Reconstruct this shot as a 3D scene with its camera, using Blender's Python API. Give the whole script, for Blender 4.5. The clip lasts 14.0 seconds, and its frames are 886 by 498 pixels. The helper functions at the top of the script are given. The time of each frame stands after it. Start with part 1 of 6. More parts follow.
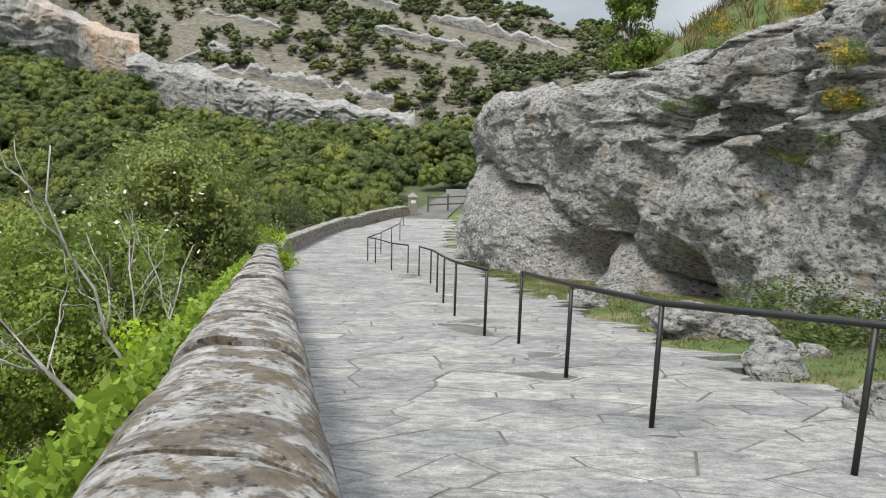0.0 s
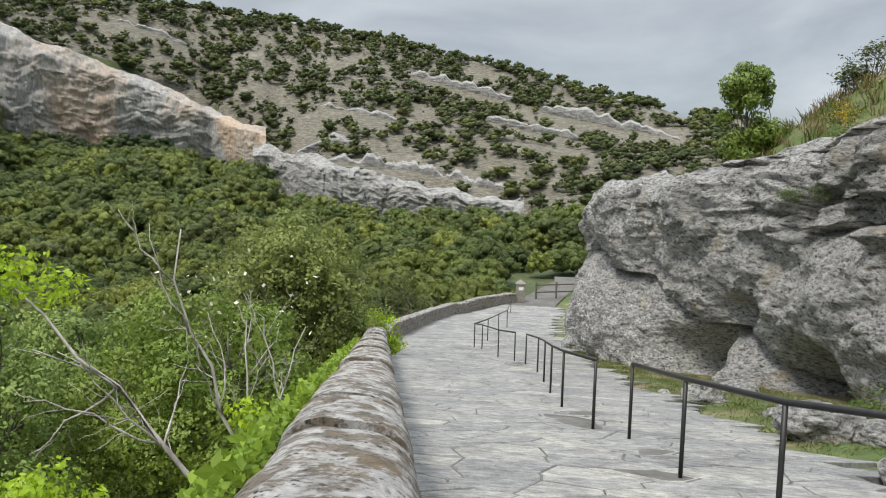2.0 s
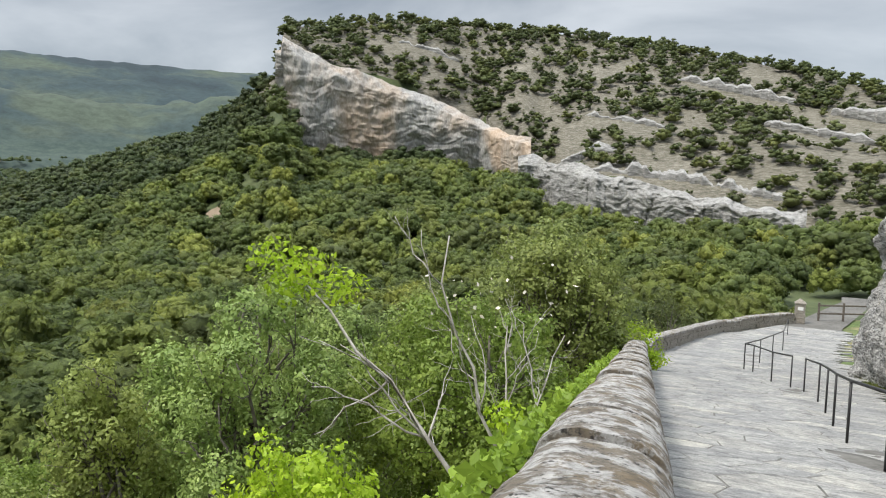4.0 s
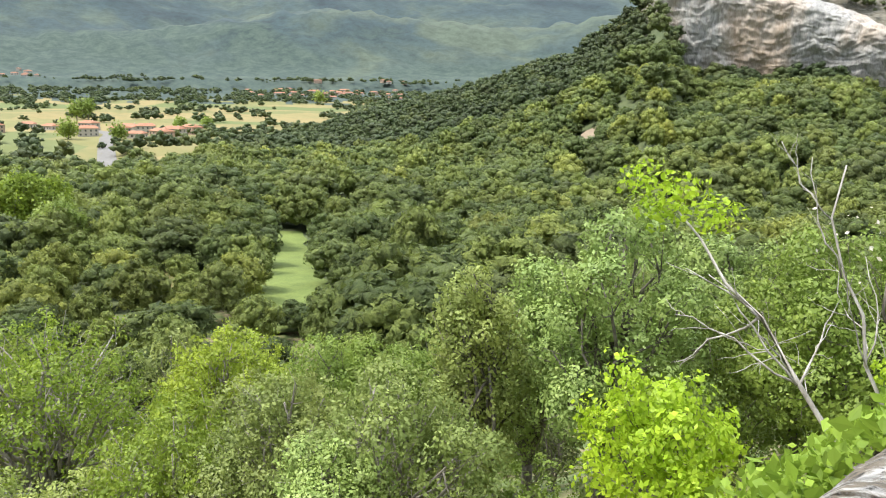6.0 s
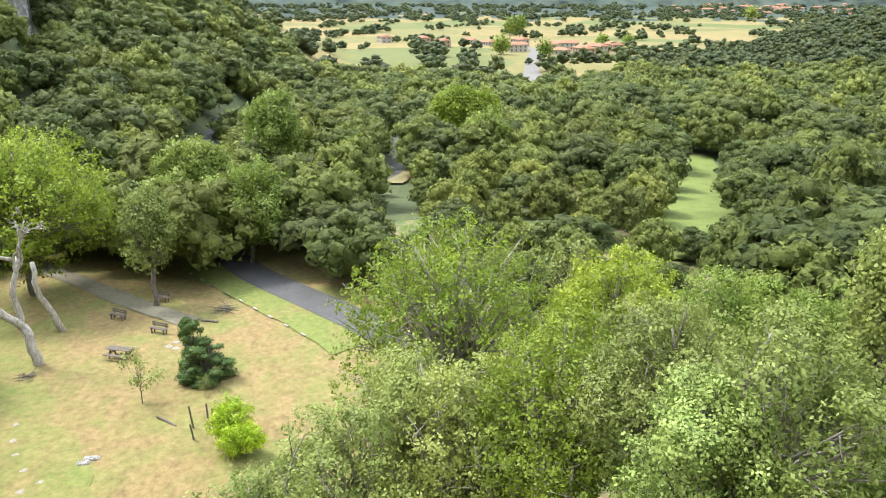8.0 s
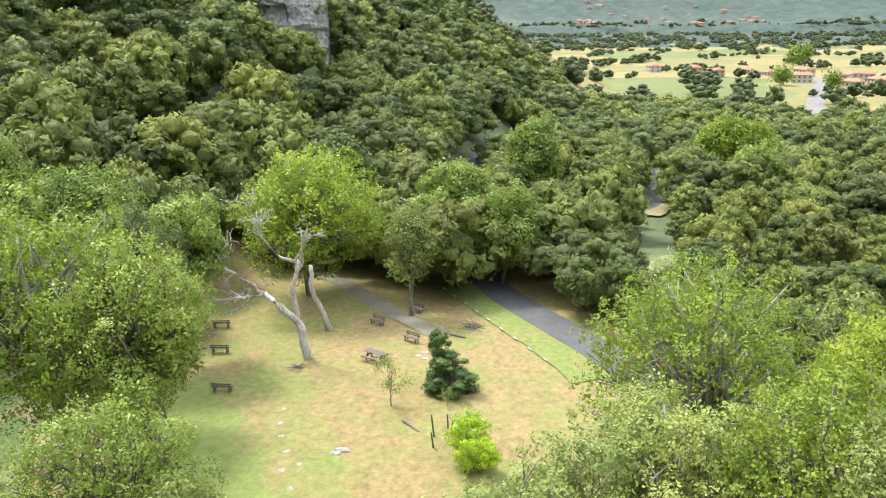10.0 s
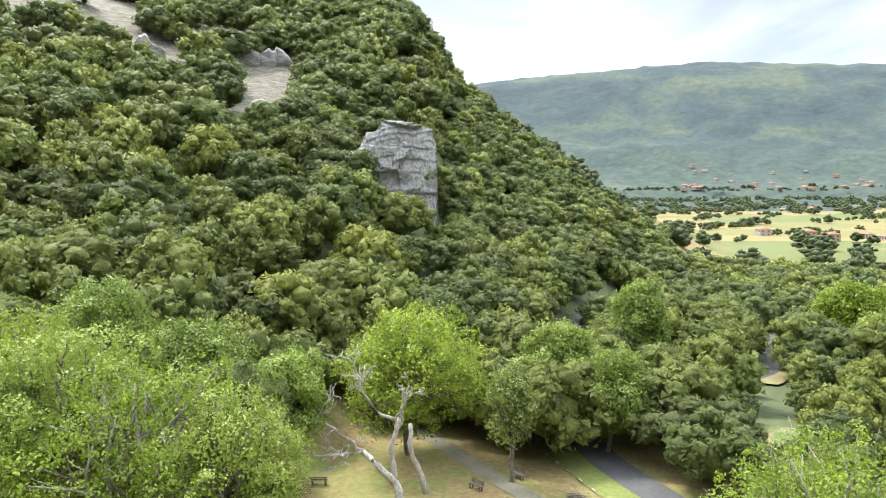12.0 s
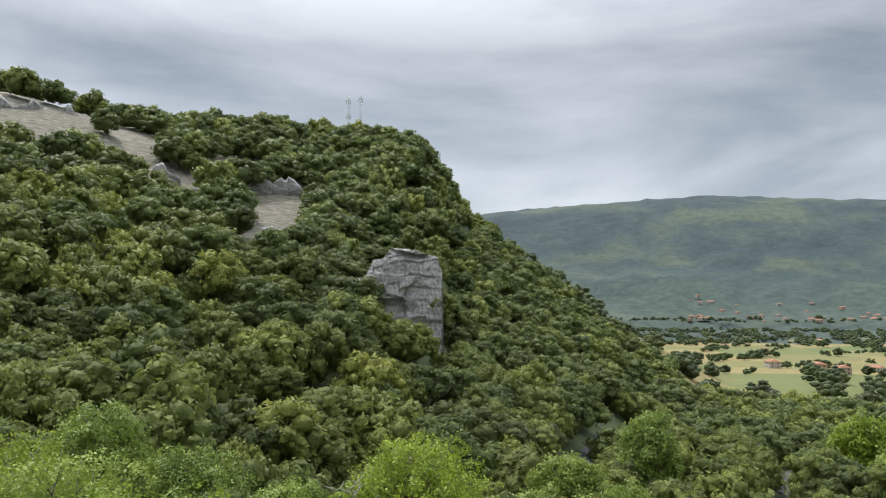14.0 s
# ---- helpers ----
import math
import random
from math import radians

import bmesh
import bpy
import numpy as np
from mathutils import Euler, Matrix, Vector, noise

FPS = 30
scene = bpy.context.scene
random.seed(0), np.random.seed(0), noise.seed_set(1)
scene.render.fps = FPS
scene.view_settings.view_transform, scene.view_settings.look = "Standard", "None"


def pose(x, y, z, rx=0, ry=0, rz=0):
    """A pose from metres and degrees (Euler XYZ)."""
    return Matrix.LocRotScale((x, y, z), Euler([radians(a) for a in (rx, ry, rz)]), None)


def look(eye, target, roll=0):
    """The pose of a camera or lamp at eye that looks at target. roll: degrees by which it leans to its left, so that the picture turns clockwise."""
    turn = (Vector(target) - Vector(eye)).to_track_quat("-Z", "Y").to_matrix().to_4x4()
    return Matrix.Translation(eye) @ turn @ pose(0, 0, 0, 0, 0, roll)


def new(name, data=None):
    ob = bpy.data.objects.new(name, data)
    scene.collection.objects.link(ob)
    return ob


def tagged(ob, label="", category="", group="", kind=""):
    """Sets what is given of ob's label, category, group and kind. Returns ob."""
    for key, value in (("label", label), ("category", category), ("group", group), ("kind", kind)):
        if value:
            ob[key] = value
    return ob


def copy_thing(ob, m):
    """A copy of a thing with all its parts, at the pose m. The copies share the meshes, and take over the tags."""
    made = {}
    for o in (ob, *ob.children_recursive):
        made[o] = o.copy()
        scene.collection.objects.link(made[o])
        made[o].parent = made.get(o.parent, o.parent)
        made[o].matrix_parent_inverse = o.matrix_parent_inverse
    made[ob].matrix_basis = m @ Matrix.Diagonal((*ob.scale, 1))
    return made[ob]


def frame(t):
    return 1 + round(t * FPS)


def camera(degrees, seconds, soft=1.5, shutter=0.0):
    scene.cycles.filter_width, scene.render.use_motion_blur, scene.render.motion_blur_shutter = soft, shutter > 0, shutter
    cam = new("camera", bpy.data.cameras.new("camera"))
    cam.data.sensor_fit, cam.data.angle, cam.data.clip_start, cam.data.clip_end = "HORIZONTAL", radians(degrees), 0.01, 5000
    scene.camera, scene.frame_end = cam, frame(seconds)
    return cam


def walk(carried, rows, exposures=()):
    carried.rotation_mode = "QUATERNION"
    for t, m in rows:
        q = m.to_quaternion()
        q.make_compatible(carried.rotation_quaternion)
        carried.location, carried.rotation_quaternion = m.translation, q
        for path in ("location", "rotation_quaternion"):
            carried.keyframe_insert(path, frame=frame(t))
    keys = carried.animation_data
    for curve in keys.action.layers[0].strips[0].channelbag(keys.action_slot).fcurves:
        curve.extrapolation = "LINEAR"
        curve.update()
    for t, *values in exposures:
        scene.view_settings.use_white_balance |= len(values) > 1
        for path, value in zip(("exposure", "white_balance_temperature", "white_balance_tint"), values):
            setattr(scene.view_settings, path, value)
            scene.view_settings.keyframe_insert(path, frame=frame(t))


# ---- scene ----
# The eye stands at the origin, about 1.5 m above the paved way; heights are counted from it.
cam = camera(59.1, 14.0, soft=1.1)
ROWS = [
    (0, -0.31, -11.85, 1.60),
    (0.5, 0.66, -10.20, 1.49),
    (1, 2.28, -8.38, 1.50),
    (1.5, 4.67, -6.87, 1.45),
    (2, 7.83, -5.73, 1.54),
    (2.2, 9.30, -5.41, 1.48),
    (4.3, 30.56, -6.15, 1.29),
    (4.5, 33.11, -6.69, 1.25),
    (5, 39.70, -8.27, 1.21),
    (5.5, 46.56, -10.03, 1.10),
    (6, 53.63, -11.73, 0.96),
    (6.5, 61.00, -13.28, 0.77),
    (7, 68.58, -14.76, 0.54),
    (7.5, 76.13, -16.28, 0.32),
    (8, 83.32, -17.77, 0.10),
    (8.5, 89.87, -18.99, -0.14),
    (9, 95.59, -19.52, -0.40),
    (9.2, 97.60, -19.46, -0.51),
    (11.3, 109.03, -9.07, -0.66),
    (11.5, 109.35, -7.60, -0.63),
    (12, 109.82, -4.00, -0.49),
    (12.5, 110.02, -0.75, -0.32),
    (13, 110.12, 1.95, -0.15),
    (13.5, 110.17, 3.97, 0.06),
    (14, 110.21, 5.34, 0.22),
]
walk(cam, [(t, pose(0, 0, 0, 90 + p, 0, y) @ pose(0, 0, 0, 0, 0, r)) for t, y, p, r in ROWS],
     [(0, 0.45), (2.2, 0.4), (5, 0.85), (6.5, 1.3), (9, 1.4), (11.3, 1.55), (12.5, 1.5), (13.2, 1.15), (14, 0.6)])

# ---- world, sun ----
world = bpy.data.worlds.new("world")
scene.world = world
world.use_nodes = True
wn, wl = world.node_tree.nodes, world.node_tree.links
wn.clear()
w_out = wn.new("ShaderNodeOutputWorld")
w_bg = wn.new("ShaderNodeBackground")
w_sky = wn.new("ShaderNodeTexSky")
w_sky.sky_type, w_sky.sun_disc = "NISHITA", False
SUN_EL, SUN_AZ = radians(58), radians(212)
w_sky.sun_elevation, w_sky.sun_rotation = SUN_EL, SUN_AZ
w_sky.altitude = 600
w_co = wn.new("ShaderNodeTexCoord")
w_map = wn.new("ShaderNodeMapping")
w_map.inputs["Scale"].default_value = (1.0, 1.0, 3.2)
w_noise = wn.new("ShaderNodeTexNoise")
w_noise.inputs["Scale"].default_value, w_noise.inputs["Detail"].default_value = 2.1, 7
w_noise.inputs["Roughness"].default_value = 0.52
w_noise.inputs["Distortion"].default_value = 0.35
w_ramp = wn.new("ShaderNodeValToRGB")
w_ramp.color_ramp.elements[0].position, w_ramp.color_ramp.elements[0].color = 0.34, (2.3, 2.6, 2.95, 1)
w_ramp.color_ramp.elements[1].position, w_ramp.color_ramp.elements[1].color = 0.66, (6.2, 6.45, 6.7, 1)
w_mix = wn.new("ShaderNodeMixRGB")
w_mix.inputs[0].default_value = 0.88
w_bg.inputs["Strength"].default_value = 0.135
wl.new(w_co.outputs["Generated"], w_map.inputs["Vector"])
wl.new(w_map.outputs["Vector"], w_noise.inputs["Vector"])
wl.new(w_noise.outputs["Fac"], w_ramp.inputs["Fac"])
wl.new(w_sky.outputs["Color"], w_mix.inputs[1])
w_sep = wn.new("ShaderNodeSeparateXYZ")
w_up = wn.new("ShaderNodeValToRGB")  # grey overcast: paler at the horizon, brightest overhead
for pos in (0.12, 0.33, 0.6):
    w_up.color_ramp.elements.new(pos)
for el, val in zip(w_up.color_ramp.elements, (0.33, 0.3, 0.22, 0.78, 1.15)):
    el.color = (val, val, val, 1)
w_scale = wn.new("ShaderNodeMath")
w_scale.operation = "MULTIPLY"
w_scale.inputs[1].default_value = 2.1
w_mul = wn.new("ShaderNodeVectorMath")
w_mul.operation = "SCALE"
wl.new(w_co.outputs["Generated"], w_sep.inputs["Vector"])
wl.new(w_sep.outputs["Z"], w_up.inputs["Fac"])
wl.new(w_up.outputs["Color"], w_scale.inputs[0])
wl.new(w_ramp.outputs["Color"], w_mul.inputs[0])
wl.new(w_scale.outputs[0], w_mul.inputs["Scale"])
wl.new(w_mul.outputs["Vector"], w_mix.inputs[2])
wl.new(w_mix.outputs["Color"], w_bg.inputs["Color"])
wl.new(w_bg.outputs["Background"], w_out.inputs["Surface"])

sun = new("sun", bpy.data.lights.new("sun", "SUN"))
sun.data.energy, sun.data.angle, sun.data.color = 2.3, radians(12), (1.0, 0.95, 0.87)
sun.matrix_world = look((60 * math.sin(SUN_AZ), 60 * math.cos(SUN_AZ), 60 * math.tan(SUN_EL)), (0, 0, 0))


# ---- materials ----
def material(name):
    m = bpy.data.materials.new(name)
    m.use_nodes = True
    return m, m.node_tree.nodes, m.node_tree.links, m.node_tree.nodes["Principled BSDF"]


def coords(n, l, scale=(1, 1, 1), world_space=True, turn=(0, 0, 0)):
    c = n.new("ShaderNodeNewGeometry") if world_space else n.new("ShaderNodeTexCoord")
    mp = n.new("ShaderNodeMapping")
    mp.inputs["Scale"].default_value = scale
    mp.inputs["Rotation"].default_value = turn
    l.new(c.outputs["Position" if world_space else "Object"], mp.inputs["Vector"])
    return mp.outputs["Vector"]


def noise_node(n, l, vec, scale, detail=5, rough=0.6, distort=0.0):
    t = n.new("ShaderNodeTexNoise")
    t.inputs["Scale"].default_value, t.inputs["Detail"].default_value = scale, detail
    t.inputs["Roughness"].default_value, t.inputs["Distortion"].default_value = rough, distort
    l.new(vec, t.inputs["Vector"])
    return t.outputs["Fac"]


def ramp(n, l, fac, stops):
    r = n.new("ShaderNodeValToRGB")
    e = r.color_ramp.elements
    while len(e) < len(stops):
        e.new(0.5)
    for k, (p, c) in enumerate(stops):
        e[k].position, e[k].color = p, (*c, 1)
    l.new(fac, r.inputs["Fac"])
    return r.outputs["Color"]


def blend(n, l, fac, a, b, mode="MIX"):
    m = n.new("ShaderNodeMixRGB")
    m.blend_type = mode
    for k, v in ((0, fac), (1, a), (2, b)):
        if isinstance(v, (int, float)):
            m.inputs[k].default_value = v
        elif isinstance(v, tuple):
            m.inputs[k].default_value = (*v, 1)
        else:
            l.new(v, m.inputs[k])
    return m.outputs["Color"]


def bump(n, l, p, height, strength=0.5, distance=0.05):
    b = n.new("ShaderNodeBump")
    b.inputs["Strength"].default_value, b.inputs["Distance"].default_value = strength, distance
    l.new(height, b.inputs["Height"])
    l.new(b.outputs["Normal"], p.inputs["Normal"])


def rock_material(name, scale=1.0, dark=(0.13, 0.125, 0.12), mid=(0.4, 0.39, 0.375), pale=(0.66, 0.65, 0.62),
                  ochre=None, strata=(1, 1, 2.5), relief=0.25, turn=(0, 0, 0), pits=False):
    m, n, l, p = material(name)
    v = coords(n, l, strata, turn=turn)
    big = noise_node(n, l, v, 0.35 * scale, 6, 0.62, 0.4)
    fine = noise_node(n, l, v, 3.2 * scale, 9, 0.72, 0.2)
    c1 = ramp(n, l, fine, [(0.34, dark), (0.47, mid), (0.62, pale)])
    c2 = ramp(n, l, big, [(0.3, tuple(k * 0.72 for k in mid)), (0.55, mid), (0.75, pale)])
    c = blend(n, l, 0.38, c1, c2)
    if ochre:
        o = noise_node(n, l, coords(n, l, (1, 1, 0.35)), 0.11 * scale, 4, 0.6, 0.6)
        f = ramp(n, l, o, [(0.49, (0, 0, 0)), (0.64, (0.75, 0.75, 0.75))])
        c = blend(n, l, f, c, blend(n, l, 0.55, c, ochre))
    height = fine
    if pits:
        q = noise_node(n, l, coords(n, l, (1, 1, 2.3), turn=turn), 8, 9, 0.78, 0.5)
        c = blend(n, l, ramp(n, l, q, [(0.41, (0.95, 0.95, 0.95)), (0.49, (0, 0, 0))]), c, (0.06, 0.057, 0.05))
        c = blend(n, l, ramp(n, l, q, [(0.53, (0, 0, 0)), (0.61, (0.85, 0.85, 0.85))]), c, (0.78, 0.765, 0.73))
        warm = noise_node(n, l, coords(n, l), 0.9, 5, 0.6, 0.3)
        c = blend(n, l, ramp(n, l, warm, [(0.6, (0, 0, 0)), (0.72, (0.6, 0.6, 0.6))]), c, (0.46, 0.36, 0.22))
        both = n.new("ShaderNodeMath")
        l.new(fine, both.inputs[0])
        l.new(q, both.inputs[1])
        half = n.new("ShaderNodeMath")
        half.operation = "MULTIPLY"
        half.inputs[1].default_value = 0.6
        l.new(both.outputs[0], half.inputs[0])
        height = half.outputs[0]
    l.new(c, p.inputs["Base Color"])
    p.inputs["Roughness"].default_value = 0.92
    bump(n, l, p, height, 0.9, relief)
    return m


def leaf_material(name, a, b, tint_scale=0.12, through_light=0.3, by_tree=False):
    """Leaves: each spray has its own shade, and each tree of a wood its own tint."""
    m, n, l, p = material(name)
    g = n.new("ShaderNodeNewGeometry")
    if by_tree:
        tone = n.new("ShaderNodeAttribute")
        tone.attribute_name = "tone"
        own = tone.outputs["Fac"]
    else:
        own = n.new("ShaderNodeObjectInfo").outputs["Random"]
    mean = tuple((p_ + q_) / 2 for p_, q_ in zip(a, b))
    c1 = ramp(n, l, g.outputs["Random Per Island"], [(0.0, tuple(k * 0.75 for k in a)), (0.5, a), (0.9, mean), (1.0, b)])
    dull = (mean[0] * 0.95, mean[1] * 0.82, mean[2] * 0.95)
    c2 = ramp(n, l, own, [(0.0, dull), (0.25, tuple(k * 0.62 for k in mean)), (0.55, mean), (0.8, (b[0], b[1], b[2])), (1.0, (b[0] * 1.3, b[1] * 1.14, b[2] * 0.9))])
    c = blend(n, l, 0.5 if by_tree else 0.28, c1, c2)
    patch = noise_node(n, l, coords(n, l), tint_scale, 2, 0.5)
    c = blend(n, l, 0.45, c, ramp(n, l, patch, [(0.35, (0.72, 0.78, 0.8)), (0.65, (1.2, 1.12, 1.0))]), "MULTIPLY")
    if by_tree:
        # leaf mottling: shade in the gaps between leaves is painted as dark holes
        gap_mottle = noise_node(n, l, coords(n, l), 3.2, 5, 0.75)
        c = blend(n, l, 0.8, c, ramp(n, l, gap_mottle, [(0.36, (0.5, 0.54, 0.52)), (0.5, (1, 1, 1)), (0.66, (1.35, 1.3, 1.2))]), "MULTIPLY")
        bump(n, l, p, gap_mottle, 1.0, 0.5)
    l.new(c, p.inputs["Base Color"])
    p.inputs["Roughness"].default_value = 0.5
    p.inputs["Specular IOR Level"].default_value = 0.3
    t = n.new("ShaderNodeBsdfTranslucent")
    l.new(c, t.inputs["Color"])
    mx = n.new("ShaderNodeMixShader")
    mx.inputs[0].default_value = through_light
    l.new(p.outputs["BSDF"], mx.inputs[1])
    l.new(t.outputs["BSDF"], mx.inputs[2])
    l.new(mx.outputs["Shader"], n["Material Output"].inputs["Surface"])
    return m


def bark_material(name, dark, pale, scale=6):
    m, n, l, p = material(name)
    v = coords(n, l, (1, 1, 0.3), False)
    f = noise_node(n, l, v, scale, 8, 0.7)
    l.new(ramp(n, l, f, [(0.35, dark), (0.62, pale)]), p.inputs["Base Color"])
    p.inputs["Roughness"].default_value = 0.9
    bump(n, l, p, f, 0.8, 0.03)
    return m


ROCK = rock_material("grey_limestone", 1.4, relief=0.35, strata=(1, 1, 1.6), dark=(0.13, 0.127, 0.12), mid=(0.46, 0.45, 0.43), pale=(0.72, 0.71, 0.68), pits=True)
CLIFF = rock_material("pale_cliff_limestone", 0.16, dark=(0.14, 0.136, 0.128), mid=(0.35, 0.342, 0.325),
                      pale=(0.56, 0.54, 0.5), ochre=(0.6, 0.35, 0.15), strata=(1.5, 1.5, 0.45), relief=0.9)
CRAG = rock_material("grey_crag_limestone", 0.3, dark=(0.13, 0.128, 0.125), mid=(0.48, 0.47, 0.455),
                     pale=(0.74, 0.73, 0.7), strata=(1.6, 1.6, 0.9), relief=1.6)
LEDGE = rock_material("bedded_limestone", 0.2, dark=(0.1, 0.098, 0.094), mid=(0.3, 0.295, 0.28),
                      pale=(0.5, 0.49, 0.465), strata=(0.7, 0.7, 2.2), relief=0.8)
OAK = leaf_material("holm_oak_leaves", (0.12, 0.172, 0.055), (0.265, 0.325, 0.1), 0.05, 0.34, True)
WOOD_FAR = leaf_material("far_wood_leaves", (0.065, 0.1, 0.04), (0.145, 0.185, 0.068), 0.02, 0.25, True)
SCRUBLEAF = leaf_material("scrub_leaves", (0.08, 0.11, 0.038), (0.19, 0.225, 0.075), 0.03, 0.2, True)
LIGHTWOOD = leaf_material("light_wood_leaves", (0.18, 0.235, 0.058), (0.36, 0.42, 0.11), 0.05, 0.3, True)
BRIGHT = leaf_material("spring_leaves", (0.2, 0.3, 0.035), (0.4, 0.5, 0.07), 0.4, 0.45)
SILVER = leaf_material("silver_green_leaves", (0.225, 0.29, 0.075), (0.43, 0.505, 0.165), 0.4, 0.4)
MIDGREEN = leaf_material("mid_green_leaves", (0.19, 0.28, 0.05), (0.37, 0.46, 0.11), 0.3, 0.4)
YELLOW = leaf_material("yellow_green_leaves", (0.34, 0.5, 0.03), (0.56, 0.72, 0.06), 0.6, 0.45)
IVY = leaf_material("ivy_leaves", (0.2, 0.33, 0.035), (0.38, 0.54, 0.07), 2.0, 0.4)
BARK = bark_material("grey_bark", (0.06, 0.05, 0.04), (0.2, 0.18, 0.15))
DEADWOOD = bark_material("bleached_deadwood", (0.2, 0.18, 0.155), (0.5, 0.47, 0.43))


def ground_material():
    m, n, l, p = material("hill_ground")
    v = coords(n, l)
    a = noise_node(n, l, v, 0.4, 8, 0.7)
    b = noise_node(n, l, v, 2.5, 8, 0.7)
    dry = ramp(n, l, b, [(0.3, (0.13, 0.1, 0.055)), (0.7, (0.33, 0.27, 0.15))])
    green = ramp(n, l, b, [(0.3, (0.045, 0.075, 0.02)), (0.7, (0.13, 0.18, 0.05))])
    f = ramp(n, l, a, [(0.45, (0, 0, 0)), (0.6, (1, 1, 1))])
    l.new(blend(n, l, f, green, dry), p.inputs["Base Color"])
    p.inputs["Roughness"].default_value = 0.95
    bump(n, l, p, b, 0.6, 0.1)
    return m


GROUND = ground_material()


def simple(name, a, b, scale, rough=0.8, metal=0.0, depth=0.01, world_space=True, strength=0.5, stretch=(1, 1, 1)):
    m, n, l, p = material(name)
    v = coords(n, l, stretch, world_space)
    f = noise_node(n, l, v, scale, 7, 0.65)
    g = noise_node(n, l, v, scale * 0.12, 4, 0.6)
    c = blend(n, l, 0.4, ramp(n, l, f, [(0.3, a), (0.7, b)]), ramp(n, l, g, [(0.35, a), (0.65, b)]))
    l.new(c, p.inputs["Base Color"])
    p.inputs["Roughness"].default_value, p.inputs["Metallic"].default_value = rough, metal
    bump(n, l, p, f, strength, depth)
    return m


# ---- mesh helpers ----
def mesh_object(name, verts, faces, mat, parent=None, label="", smooth=False, normals=None, tone=None):
    me = bpy.data.meshes.new(name)
    if isinstance(verts, np.ndarray) and isinstance(faces, np.ndarray):
        n, k = faces.shape
        me.vertices.add(len(verts))
        me.vertices.foreach_set("co", verts.astype(np.float32).ravel())
        me.loops.add(n * k)
        me.loops.foreach_set("vertex_index", faces.astype(np.int32).ravel())
        me.polygons.add(n)
        me.polygons.foreach_set("loop_start", np.arange(0, n * k, k, dtype=np.int32))
        me.update(calc_edges=True)
        me.validate()
    else:
        me.from_pydata([tuple(v) for v in verts], [], faces)
    if smooth:
        me.shade_smooth()
    if normals is not None:
        me.normals_split_custom_set_from_vertices(normals)
    if tone is not None:
        me.attributes.new("tone", "FLOAT", "POINT").data.foreach_set("value", np.asarray(tone, np.float32))
    me.materials.append(mat)
    ob = new(name, me)
    if parent:
        ob.parent = parent
    if label:
        ob["label"] = label
    return ob


def part(name, bm, mat, parent, label="", smooth=False):
    me = bpy.data.meshes.new(name)
    bm.to_mesh(me)
    bm.free()
    if smooth:
        me.shade_smooth()
    me.materials.append(mat)
    ob = new(name, me)
    ob.parent = parent
    if label:
        ob["label"] = label
    return ob


def thing(name, label, category, m=None, group="", kind=""):
    ob = new(name)
    ob.empty_display_size = 0.2
    if m is not None:
        ob.matrix_world = m
    return tagged(ob, label, category, group, kind)


def grid_faces(nu, nv, closed=False):
    i = np.arange(nu if closed else nu - 1)[:, None]
    j = np.arange(nv - 1)[None, :]
    i2 = (i + 1) % nu
    return np.stack([i * nv + j, i2 * nv + j, i2 * nv + j + 1, i * nv + j + 1], -1).reshape(-1, 4)


def tube(bm, pts, radii, sides=7):
    """A tapered limb through pts."""
    rings = []
    for k, p in enumerate(pts):
        d = (pts[min(k + 1, len(pts) - 1)] - pts[max(k - 1, 0)]).normalized()
        a = d.orthogonal().normalized()
        b = d.cross(a)
        rings.append([bm.verts.new(p + (a * math.cos(2 * math.pi * s / sides) + b * math.sin(2 * math.pi * s / sides)) * radii[k])
                      for s in range(sides)])
    for r, q in zip(rings, rings[1:]):
        for s in range(sides):
            t = (s + 1) % sides
            try:
                bm.faces.new((r[s], r[t], q[t], q[s]))
            except ValueError:
                pass
    bm.faces.new(rings[0][::-1])
    bm.faces.new(rings[-1])


def box(bm, size, m, bevel=0.0):
    made = bmesh.ops.create_cube(bm, size=1.0, matrix=m @ Matrix.Diagonal((*size, 1)))
    if bevel:
        edges = {e for v in made["verts"] for e in v.link_edges}
        bmesh.ops.bevel(bm, geom=list(edges), offset=bevel, segments=1, affect="EDGES")


def fbm(x, y, z, octaves=4, seed=0.0):
    """Fractal noise over arrays of places."""
    x, y, z = np.broadcast_arrays(x, y, z)
    flat = np.stack([x.ravel(), y.ravel(), z.ravel()], 1) + seed * 17.3
    out = np.array([noise.fractal(Vector(p), 1.0, 2.0, octaves) for p in flat])
    return out.reshape(x.shape)


# ---- the lie of the land ----
def interp(x, *pairs):
    return np.interp(x, [p[0] for p in pairs], [p[1] for p in pairs])


def way_z(y):
    """Height of the paved way."""
    return interp(y, (-12, 0.6), (0, -1.45), (5, -2.36), (15, -4.28), (25, -6.1), (30, -6.85), (40, -8.1), (50, -9.2), (58, -9.4), (75, -9.6))


def wall_x(y):
    """Inner edge of the parapet along the way."""
    return interp(y, (-12, 2.75), (26, -5.5), (31, -6.5), (41.5, -6.5), (48, -6.1), (56, -2.5), (70, 0.5))


def right_x(y):
    """Outer edge of the paving towards the rock."""
    return interp(y, (-12, 8.5), (0, 4.6), (5.6, 3.5), (10.7, 2.85), (26, 1.0), (40, 0.0), (56, 0.6), (75, 3.5))


def rock_x(y):
    """Foot of the rock face beside the way."""
    return interp(y, (-12, 9.5), (0, 7.2), (11, 6.3), (18, 5.4), (22, 3.9), (28, 1.5), (33, 0.6), (36, 2.5), (42, 6.5), (60, 12))


